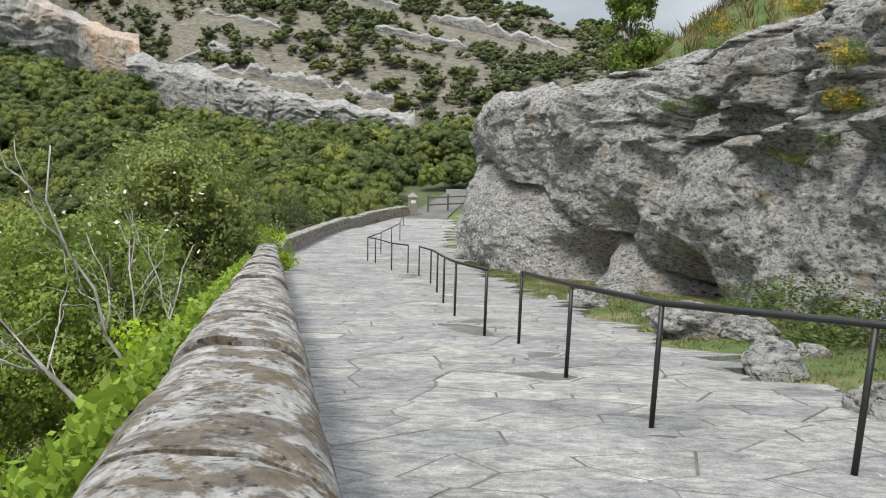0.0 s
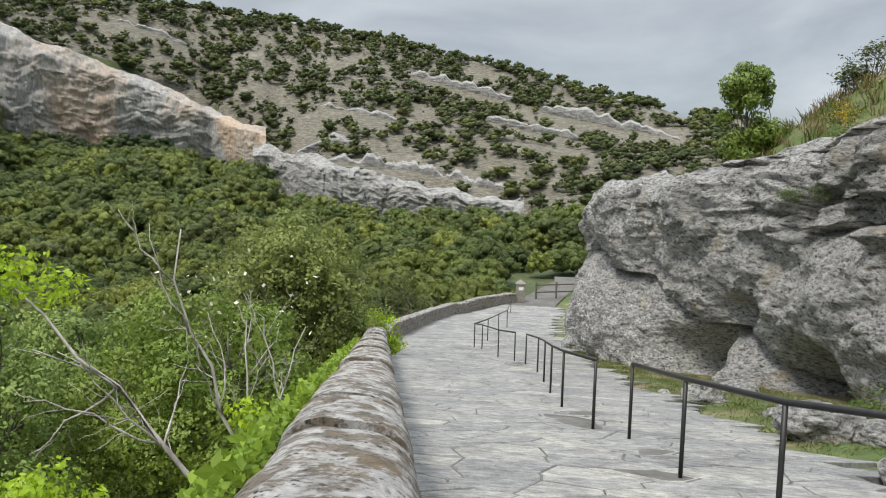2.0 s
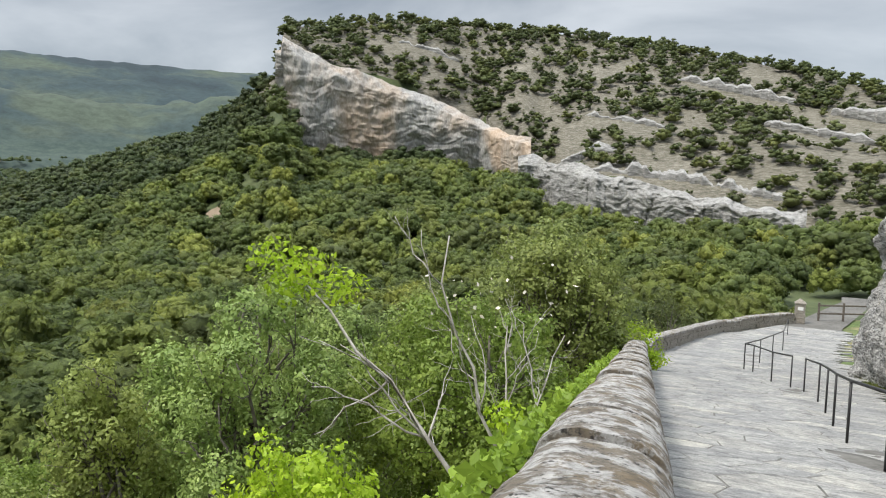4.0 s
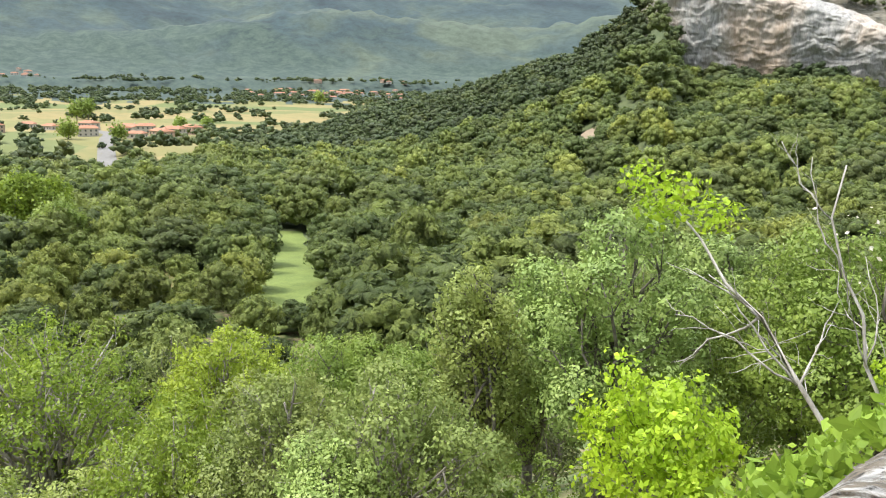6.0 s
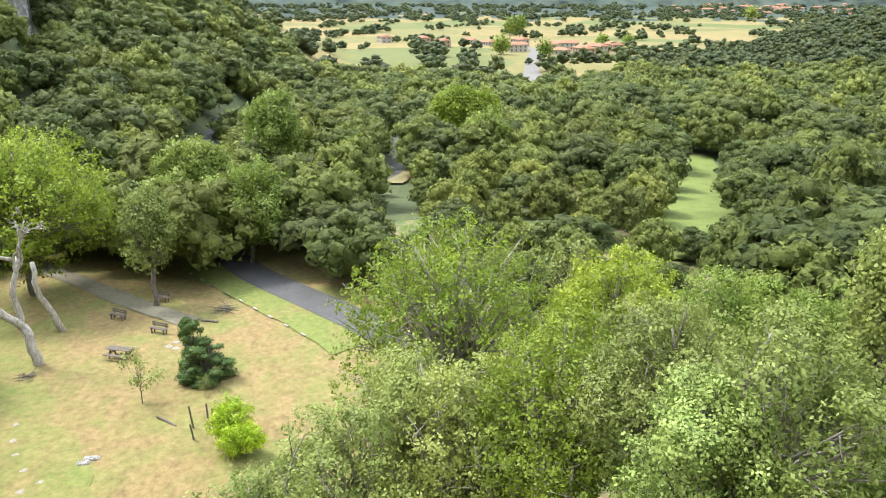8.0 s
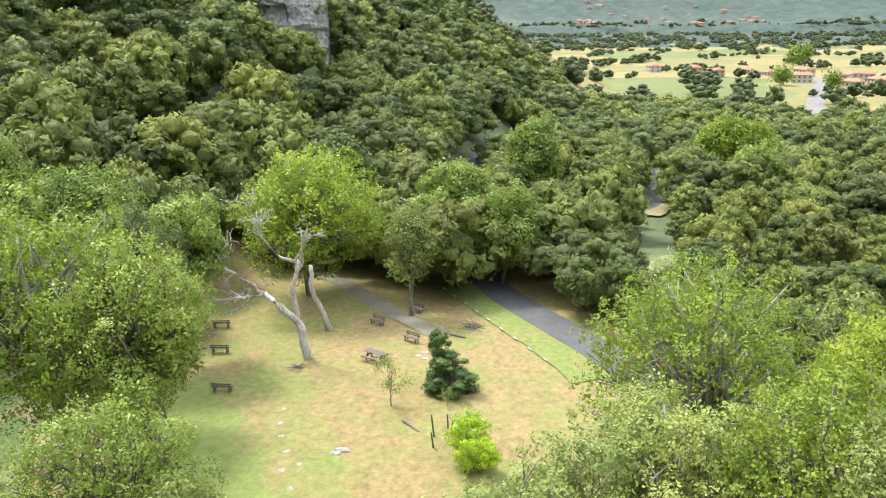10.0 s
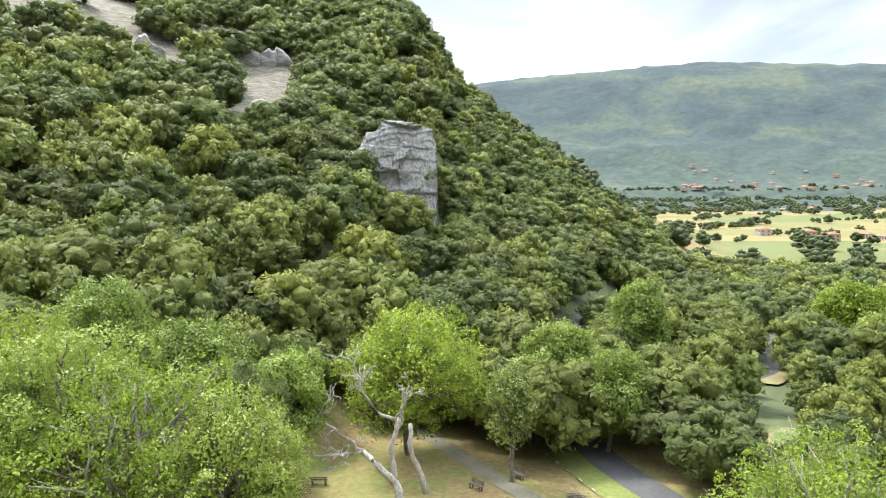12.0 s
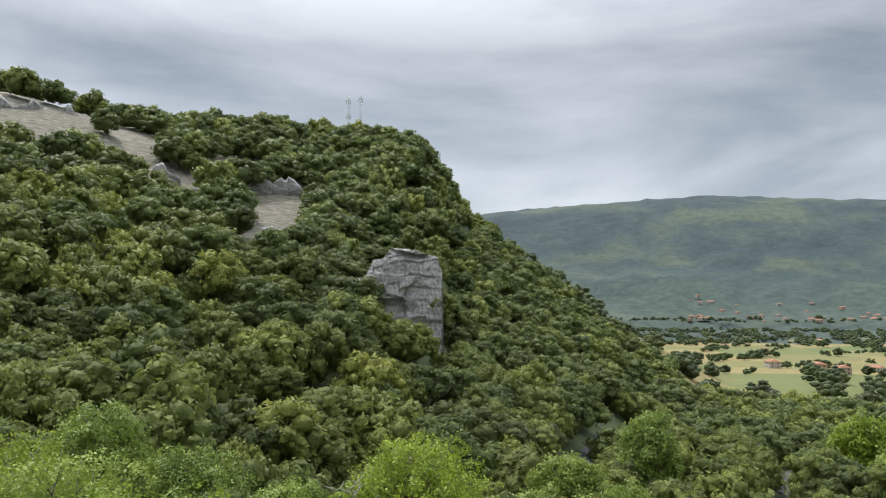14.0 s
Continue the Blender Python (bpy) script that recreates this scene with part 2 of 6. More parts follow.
def smooth(t):
    t = np.clip(t, 0, 1)
    return t * t * (3 - 2 * t)


def valley(r):
    return interp(r, (0, -3), (4, -6), (20, -17), (38, -26.6), (95, -27.2), (150, -32), (400, -38), (900, -41), (1300, -40), (1900, -20),
                  (2300, 15), (2800, 90), (3500, 330), (4300, 560), (4800, 560))


def gorge_cliff(yaw):
    """Distance of the cliff line across the gorge, and the elevations of its foot and rim."""
    rc = interp(yaw, (-30, 230), (3, 290), (16, 330), (20.5, 375), (24.5, 430), (39, 445), (45, 470), (60, 600), (75, 1200), (90, 5500))
    eb = interp(yaw, (-30, -5), (3, -3.6), (13.8, -4.0), (20.3, -3.2), (21, -0.8), (23.5, -0.4), (28, 0.7), (35.5, 0.9), (37, 1.4), (38.3, 4.0), (38.8, 6.0), (39.2, 3.8), (44.2, 0.6), (52.4, -1.6), (60, -3), (90, -8.2))
    et = interp(yaw, (-30, -3), (3, -2.4), (9.3, -1.5), (16.8, 0.3), (20.3, 0.9), (20.9, 2.6), (23.5, 3.4), (28, 5.5), (35.5, 7.7), (37.5, 8.8), (38.6, 9.4), (39.2, 3.8), (44.2, 0.6), (52.4, -1.6), (60, -3), (90, -8.2))
    return rc, eb, et


def land(x, y):
    """Height of the natural ground, eye level being 0."""
    r = np.hypot(x, y) + 1e-6
    yaw = np.degrees(np.arctan2(-x, y))
    z = valley(r)
    far = smooth((r - 1900) / 2400)
    top = interp(yaw, (-20, 0.5), (16, 1.0), (24, 6.4), (40, 6.4), (52, 6.7), (60, 7.0), (70, 6.2), (80, 7.6), (91, 8.6), (101, 8.2), (109, 7.6), (130, 7.0))
    z = np.where(r > 1900, -20 + far * (4300 * np.tan(np.radians(top)) + 20), z)
    # a nearer ridge in front of the far mountains
    e2 = interp(yaw, (10, 0), (24, 3), (38, 5.6), (48, 4.0), (56, 4.6), (63, 5.3), (72, 3.6), (84, 2.6), (94, 3.6), (110, 3.0))
    z = np.where(r > 2000, np.maximum(z, 2750 * np.tan(np.radians(e2)) * np.exp(-((r - 2750) / 380) ** 2)), z)
    # gorge side: the hill with the long cliff
    rf = interp(yaw, (-30, 120), (0, 120), (8, 125), (22, 150), (35, 190), (45, 270), (60, 420), (75, 900), (90, 5000))
    rt = interp(yaw, (-30, 400), (0, 480), (20, 560), (38.5, 520), (46, 640), (60, 780), (75, 1500), (90, 6000))
    e = interp(yaw, (-30, 3), (-8.5, 4.1), (-2.5, 5.5), (3.3, 7.2), (9.4, 8.6), (20, 10.3), (30, 10.9), (38.5, 9.8), (39.0, 6.4), (44.2, 1.9), (52.4, -0.5), (60, -2.2), (66, -3.6), (90, -8))
    rc, eb, et = gorge_cliff(yaw)
    zf, zt = valley(rf), rt * np.tan(np.radians(e))
    zb, zc = rc * np.tan(np.radians(eb)), rc * np.tan(np.radians(et))
    zh = np.where(r < rc, zf + (zb - zf) * np.clip((r - rf) / (rc - rf), 0, 1),
                  zb + (zc - zb) * np.clip((r - rc) / 5, 0, 1) + (zt - zc) * np.clip((r - rc - 5) / np.maximum(rt - rc - 5, 1), 0, 1))
    zh = zh - np.clip(r - rt, 0, 1e9) * 0.12
    z = np.where((yaw < 75) & (yaw > -100) & (r > rf) & (r < 1900), np.maximum(z, zh), z)
    # the wooded hill with the crag
    rf = interp(yaw, (85, 700), (90, 420), (94, 230), (98, 130), (104, 100), (112, 95), (125, 62), (140, 45), (200, 40))
    rt = interp(yaw, (85, 900), (90, 640), (93.5, 560), (99.3, 480), (105.4, 420), (110, 385), (112.5, 370), (133, 350), (145, 340), (200, 300))
    e = interp(yaw, (85, -6), (90, -3.6), (93.5, -2.2), (99.3, 0.6), (105.4, 4.6), (109.6, 8.0), (110.6, 10.5), (112.3, 12.6), (122, 13.2), (133, 13.2), (140, 14.2), (200, 12))
    zt = rt * np.tan(np.radians(e))
    t = (r - rf) / np.maximum(rt - rf, 1)
    prof = np.where(t < 1, 0.6 * np.clip(t, 0, 1) + 0.4 * smooth(t), 1.0)
    zh = valley(rf) + (zt - valley(rf)) * prof - np.clip(r - rt, 0, 1e9) * 0.2
    z = np.where((yaw > 85) & (r > rf) & (r < 1900), np.maximum(z, zh), z)
    z = np.where((yaw < -100) & (r > 60), -26.0, z)
    # the castle hill along the way
    gz = way_z(y)
    out = wall_x(y) - 0.65 - x
    side = np.where(out > 0, gz - 0.9 - (1 + 0.75 * smooth((9 - y) / 12)) * interp(out, (0, 0), (2, 1.6), (10, 7.5), (34, 17), (60, 19)), gz - 0.12)
    back = x - rock_x(y) - interp(y, (8, 2.0), (16, 2.7), (25, 2.3), (30, 1.1))
    east = gz + interp(back, (0, 0), (0.8, 3.4), (2.4, 5.4), (8, 9.4), (30, 15.0), (50, 15), (90, 6), (140, -16))
    shelf = interp(y, (20, 1.0), (27, 1.14), (32, 1.0), (38, 0.4), (60, 0.3))
    east = np.where(back > 0, gz + (east - gz) * shelf, gz - 0.12 + 0.12 * np.clip((x - right_x(y)) / 1.2, 0, 1))
    side = np.maximum(side, -27.5)
    near = np.where(out > 0, side, east)
    fade = smooth((y - 60) / 40) + smooth((-20 - y) / 60) + smooth((out - 14) / 26)
    near = near + np.clip(fade, 0, 1) * (z - near)
    return np.where((r < 160) & (np.abs(out) < 200), np.where(x - rock_x(y) < 140, near, z), z)


def ground_z(x, y):
    """The ground as it lies, with its unevenness."""
    x, y = np.asarray(x, float), np.asarray(y, float)
    r = np.hypot(x, y)
    w = fbm(x / 90, y / 90, 0 * x, 5)
    return land(x, y) + w * interp(r, (60, 0), (200, 3), (450, 5), (600, 1.5), (1900, 2), (2600, 22), (3600, 16), (4800, 10))


def line_gap(x, y, pts):
    """Distance from places to a broken line."""
    best = np.full(np.shape(x), 1e9)
    for (ax, ay), (bx, by) in zip(pts, pts[1:]):
        dx, dy = bx - ax, by - ay
        t = np.clip(((x - ax) * dx + (y - ay) * dy) / (dx * dx + dy * dy), 0, 1)
        best = np.minimum(best, np.hypot(x - ax - t * dx, y - ay - t * dy))
    return best


ROAD = [(-40, 16), (-52, 8), (-65, -1), (-78, -11), (-100, -21), (-150, -27), (-190, -28), (-240, -20)]
LANE = [(-125, 2), (-147, 9), (-160, 11), (-172, 8.5), (-183, 8.5), (-197, 14), (-215, 25)]
STREET = [(-262, 60), (-311, 72), (-450, 104), (-590, 137), (-640, 152), (-760, 150)]
TRACK = [(-92, -44), (-79, -29), (-70, -20.2), (-65, -14.5)]


def slope_r(yaw, elev, r0=110, r1=620):
    """Where, along a bearing, the ground first rises to an elevation."""
    yaw = np.asarray(yaw, float)
    rs = np.linspace(r0, r1, 260)
    a = np.radians(yaw)[..., None]
    e = np.degrees(np.arctan2(land(-np.sin(a) * rs, np.cos(a) * rs), rs))
    hit = e >= np.asarray(elev)[..., None]
    return np.where(hit.any(-1), rs[hit.argmax(-1)], r1)


# rock ledges on the hillsides: bearings, elevations of the foot at both ends, height in degrees
LEDGES = [(129, 131, 9.8, 10.0, 1.3), (131.2, 133, 8.2, 8.4, 1.5), (127.4, 129.4, 8.7, 8.9, 1.1), (120.6, 124.4, 9.5, 9.7, 1.3), (121.6, 125.6, 6.3, 6.4, 1.1), (131.2, 133.5, 6.1, 6.3, 1.6), (136.2, 138.8, 2.7, 3.1, 1.3), (134.2, 142, 13.0, 13.2, 1.5), (133.4, 135.2, 4.9, 4.3, 1.3),
          (3, 17, -1.4, 0.5, 1.6), (-9, 1, 2.4, 4.6, 1.0), (3, 11, 5.2, 6.8, 0.9), (-2, 5, 2.6, 3.8, 0.6), (11, 17, 3.4, 4.3, 0.7), (26, 31, 8.0, 9.2, 0.7)]


def on_ledge(x, y, yaw, r):
    e = np.degrees(np.arctan2(land(x, y), r))
    out = np.zeros(np.shape(x), bool)
    for a0, a1, e0, e1, h in LEDGES:
        t = (yaw - a0) / (a1 - a0)
        d = e - (e0 + (e1 - e0) * t)
        out |= (t > 0) & (t < 1) & (d > (-2.7 if a0 > 100 else -0.7)) & (d < 0.3)
    return out


SCREE = rock_material("stony_hillside", 0.12, dark=(0.05, 0.052, 0.03), mid=(0.14, 0.128, 0.094), pale=(0.33, 0.305, 0.255), strata=(1, 1, 5), relief=0.8)
WOODFLOOR = simple("wood_floor", (0.035, 0.055, 0.02), (0.1, 0.12, 0.045), 0.6, 0.95, depth=0.2)


def fields_material():
    m, n, l, p = material("valley_fields")
    v = coords(n, l)
    vo = n.new("ShaderNodeTexVoronoi")
    vo.inputs["Scale"].default_value = 0.0075
    vo.inputs["Randomness"].default_value = 0.9
    l.new(v, vo.inputs["Vector"])
    sep = n.new("ShaderNodeSeparateColor")
    l.new(vo.outputs["Color"], sep.inputs["Color"])
    c = ramp(n, l, sep.outputs["Red"], [(0.0, (0.1, 0.13, 0.035)), (0.25, (0.155, 0.15, 0.05)), (0.5, (0.215, 0.17, 0.063)), (0.8, (0.24, 0.188, 0.075)), (1.0, (0.15, 0.15, 0.045))])
    f = noise_node(n, l, coords(n, l, (1, 2.6, 1)), 0.03, 7, 0.65)
    c = blend(n, l, ramp(n, l, f, [(0.45, (0, 0, 0)), (0.8, (0.8, 0.8, 0.8))]), c, (0.105, 0.125, 0.038))
    l.new(c, p.inputs["Base Color"])
    p.inputs["Roughness"].default_value = 0.95
    return m


def mountain_material():
    m, n, l, p = material("hazed_heath_mountain")
    v = coords(n, l)
    f = noise_node(n, l, v, 0.0022, 5, 0.55, 0.5)
    g = noise_node(n, l, v, 0.03, 9, 0.78)
    # heath and wood colours, tinted blue-grey to paint in the distance haze
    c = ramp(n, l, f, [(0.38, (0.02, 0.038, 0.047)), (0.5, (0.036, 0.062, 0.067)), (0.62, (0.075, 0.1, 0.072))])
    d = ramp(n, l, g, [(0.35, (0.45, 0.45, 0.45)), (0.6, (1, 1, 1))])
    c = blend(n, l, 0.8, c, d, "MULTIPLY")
    sep = n.new("ShaderNodeSeparateXYZ")
    l.new(v, sep.inputs["Vector"])
    mr = n.new("ShaderNodeMapRange")
    mr.inputs["From Min"].default_value, mr.inputs["From Max"].default_value = -20, 420
    l.new(sep.outputs["Z"], mr.inputs["Value"])
    add = n.new("ShaderNodeMath")
    l.new(mr.outputs["Result"], add.inputs[0])
    l.new(ramp(n, l, f, [(0.35, (0, 0, 0)), (0.65, (0.6, 0.6, 0.6))]), add.inputs[1])
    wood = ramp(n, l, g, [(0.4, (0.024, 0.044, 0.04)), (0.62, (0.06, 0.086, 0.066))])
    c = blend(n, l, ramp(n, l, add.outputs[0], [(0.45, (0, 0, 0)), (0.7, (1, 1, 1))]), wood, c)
    l.new(c, p.inputs["Base Color"])
    p.inputs["Roughness"].default_value = 1.0
    return m


FIELDS, MOUNTAIN = fields_material(), mountain_material()


# ---- ground: one sheet out to the far mountains ----
def build_ground():
    yaws = np.radians(np.concatenate([np.arange(-40, 150, 0.5), np.arange(150, 320, 4)]))
    radii = np.concatenate([np.linspace(0.6, 60, 110), np.geomspace(61, 4800, 150)])
    a, r = np.meshgrid(yaws, radii, indexing="ij")
    x, y = -np.sin(a) * r, np.cos(a) * r
    z = ground_z(x, y)
    w = fbm(x / 90, y / 90, 0 * x, 5)
    verts = np.stack([x, y, z], -1).reshape(-1, 3)
    f = grid_faces(len(yaws), len(radii), True)
    centre = len(verts)
    verts = np.vstack([verts, [0, 0, way_z(0) - 0.12]])
    n = len(radii)
    faces = f.tolist() + [[centre, i * n, ((i + 1) % len(yaws)) * n] for i in range(len(yaws))]
    ob = mesh_object("ground", verts, faces, GROUND, smooth=True)
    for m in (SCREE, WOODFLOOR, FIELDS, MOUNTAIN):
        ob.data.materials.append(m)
    fa = f[:, 0]
    cx, cy = verts[fa, 0], verts[fa, 1]
    cr, cyaw = np.hypot(cx, cy), np.degrees(np.arctan2(-cx, cy))
    jit = w.reshape(-1)[fa]
    rc = gorge_cliff(cyaw)[0]
    kind = np.where(cr > 95, 2, 0)
    kind = np.where((cr > interp(cyaw, (50, 900), (58, 800), (66, 560), (72, 330), (90, 350), (100, 430), (104, 900)) + 40 * jit) & (cyaw > 40), 3, kind)
    kind = np.where((cyaw < 44) & (cyaw > -60) & (cr > rc), 1, kind)
    kind = np.where((cyaw > 116) & (cr > 190) & (cr < 600), 1, kind)
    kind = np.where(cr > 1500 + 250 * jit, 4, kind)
    ob.data.polygons.foreach_set("material_index", np.concatenate([kind, np.zeros(len(yaws), int)]).astype(np.int32))
    tagged(ob, "hillside and valley ground with dry grass, earth and scrub", "ground", kind="structure")


build_ground()


def paving_material():
    m, n, l, p = material("grey_paving_stone")
    v = coords(n, l, (0.9, 1.9, 1))
    w = coords(n, l)
    streak = noise_node(n, l, v, 6, 8, 0.7, 0.3)
    blotch = noise_node(n, l, w, 1.1, 6, 0.65)
    c = ramp(n, l, streak, [(0.32, (0.15, 0.152, 0.153)), (0.5, (0.3, 0.298, 0.288)), (0.68, (0.46, 0.452, 0.425))])
    c = blend(n, l, 0.75, c, ramp(n, l, blotch, [(0.3, (0.5, 0.5, 0.52)), (0.55, (1, 1, 1)), (0.75, (1.1, 1.08, 1.0))]), "MULTIPLY")
    g, o = n.new("ShaderNodeNewGeometry"), n.new("ShaderNodeObjectInfo")
    add = n.new("ShaderNodeMath")
    l.new(g.outputs["Random Per Island"], add.inputs[0])
    l.new(o.outputs["Random"], add.inputs[1])
    fr = n.new("ShaderNodeMath")
    fr.operation = "FRACT"
    l.new(add.outputs[0], fr.inputs[0])
    c = blend(n, l, 0.8, c, ramp(n, l, fr.outputs[0], [(0.0, (0.72, 0.73, 0.75)), (0.5, (0.98, 0.98, 0.97)), (0.93, (1.05, 1.03, 0.98)), (1.0, (1.4, 1.36, 1.25))]), "MULTIPLY")
    grit = noise_node(n, l, w, 45, 4, 0.7)
    c = blend(n, l, 0.7, c, ramp(n, l, grit, [(0.32, (0.55, 0.55, 0.55)), (0.5, (1, 1, 1)), (0.68, (1.3, 1.3, 1.28))]), "MULTIPLY")
    white = noise_node(n, l, w, 9, 4, 0.6)
    c = blend(n, l, ramp(n, l, white, [(0.7, (0, 0, 0)), (0.74, (1, 1, 1))]), c, (0.5, 0.49, 0.47))
    l.new(c, p.inputs["Base Color"])
    p.inputs["Roughness"].default_value = 0.8
    bump(n, l, p, streak, 0.7, 0.012)
    return m


def coping_material():
    m, n, l, p = material("lichened_sandstone")
    w = coords(n, l)
    v = coords(n, l, (1, 1, 1.5))
    fine = noise_node(n, l, v, 14, 9, 0.75, 0.3)
    mid = noise_node(n, l, w, 2.4, 6, 0.65, 0.2)
    c = ramp(n, l, fine, [(0.28, (0.045, 0.04, 0.035)), (0.48, (0.145, 0.127, 0.105)), (0.72, (0.28, 0.25, 0.205))])
    c = blend(n, l, ramp(n, l, mid, [(0.42, (0, 0, 0)), (0.62, (0.85, 0.85, 0.85))]), c, ramp(n, l, fine, [(0.3, (0.085, 0.07, 0.05)), (0.7, (0.23, 0.17, 0.1))]))
    pat = noise_node(n, l, coords(n, l, (1.0, 1.0, 1)), 5.5, 9, 0.72, 0.25)
    c = blend(n, l, ramp(n, l, pat, [(0.47, (0, 0, 0)), (0.54, (1, 1, 1))]), c, ramp(n, l, fine, [(0.35, (0.22, 0.215, 0.205)), (0.65, (0.55, 0.535, 0.51))]))
    dark = noise_node(n, l, w, 26, 5, 0.6)
    c = blend(n, l, ramp(n, l, dark, [(0.34, (1, 1, 1)), (0.43, (0, 0, 0))]), c, (0.04, 0.037, 0.033))
    l.new(c, p.inputs["Base Color"])
    p.inputs["Roughness"].default_value = 0.93
    bump(n, l, p, fine, 1.0, 0.02)
    return m


PAVING, COPING = paving_material(), coping_material()
MORTAR = simple("paving_mortar", (0.07, 0.066, 0.058), (0.2, 0.192, 0.175), 6, 0.95)
RUBBLE = rock_material("rubble_stone", 2.5, dark=(0.08, 0.07, 0.055), mid=(0.25, 0.225, 0.19), pale=(0.42, 0.39, 0.34), relief=0.03)
IRON = simple("dark_painted_iron", (0.03, 0.03, 0.032), (0.06, 0.058, 0.055), 25, 0.5, 0.6, 0.002, strength=0.2)


# ---- the paved way ----
STEP = 3.1


def rail_x(y):
    return interp(y, (0, 5.5), (2, 4.6), (4.35, 2.55), (5.4, 1.61), (9.7, 1.07), (12.9, 0.3), (23.6, -0.6), (29.6, -2.75), (51, -2.4), (60, -2))


def step_z(x, y):
    """Shallow steps on the wall's side, a ramp beyond the handrail."""
    fr = np.mod(y - 2.0, STEP) / STEP
    left = smooth((rail_x(y) + 0.2 - x) / 0.5)
    return way_z(y) + left * (fr - 0.5) * 0.11 * interp(y, (3, 0), (8, 1), (26, 1), (40, 0.5), (55, 0))


def build_way_bed():
    ys = np.concatenate([np.linspace(2.0 + k * STEP + 0.001, 2.0 + (k + 1) * STEP - 0.001, 14) for k in range(-4, 23)])
    us = np.linspace(0, 1, 36)
    Y, U = np.meshgrid(ys, us, indexing="ij")
    X = wall_x(Y) + 0.02 + U * (right_x(Y) - wall_x(Y) - 0.02)
    v = np.stack([X, Y, step_z(X, Y) - 0.007], -1).reshape(-1, 3)
    ob = mesh_object("paved_way", v, grid_faces(len(ys), len(us)), MORTAR, smooth=True)
    return tagged(ob, "sloping footway of grey crazy paving with mortar joints", "pavement", kind="structure")


WAY = build_way_bed()


# ---- parapet ----
def build_parapet():
    par = thing("parapet_wall", "low stone parapet with rounded lichen-covered sandstone coping", "wall", kind="structure")
    ys = np.linspace(-6, 26, 120)
    u = np.array([0.0, 0.02, 0.58, 0.6])
    lo = np.array([-3.0, 0.78, 0.78, -1.0])
    Y, U = np.meshgrid(ys, u, indexing="ij")
    v = np.stack([wall_x(Y) - 0.62 + U, Y, way_z(Y) + lo[None, :] - 0.05], -1).reshape(-1, 3)
    mesh_object("masonry", v, grid_faces(len(ys), 4), RUBBLE, par)
    rng = random.Random(3)
    y = -5.0
    while y < 25.6:
        ln = rng.uniform(0.75, 1.25)
        y1 = min(y + ln, 26)
        nu, nv = 13, 15
        lift = rng.uniform(-0.022, 0.022)
        Y, A = np.meshgrid(np.linspace(y + 0.02, y1 - 0.02, nu), np.linspace(0, math.pi, nv), indexing="ij")
        end = np.minimum(Y - y, y1 - Y)
        k = 1 - 0.03 * np.exp(-end / 0.03)
        hw = 0.315 * k * (1 + rng.uniform(-0.03, 0.03))
        X = wall_x(Y) - 0.3 - np.cos(A) * -hw * np.abs(np.cos(A)) ** -0.25
        Z = way_z(Y) + 0.70 + 0.24 * k * np.sin(A) ** 0.8 + lift
        d = fbm(X * 5, Y * 5, Z * 5, 4) * 0.016
        v = np.stack([X, Y, Z + d], -1).reshape(-1, 3)
        f = grid_faces(nu, nv).tolist()
        f.append([j for j in range(nv)])
        f.append([(nu - 1) * nv + j for j in range(nv)][::-1])
        mesh_object("coping_stone", v, f, COPING, par, smooth=False)
        y = y1
    return par


build_parapet()


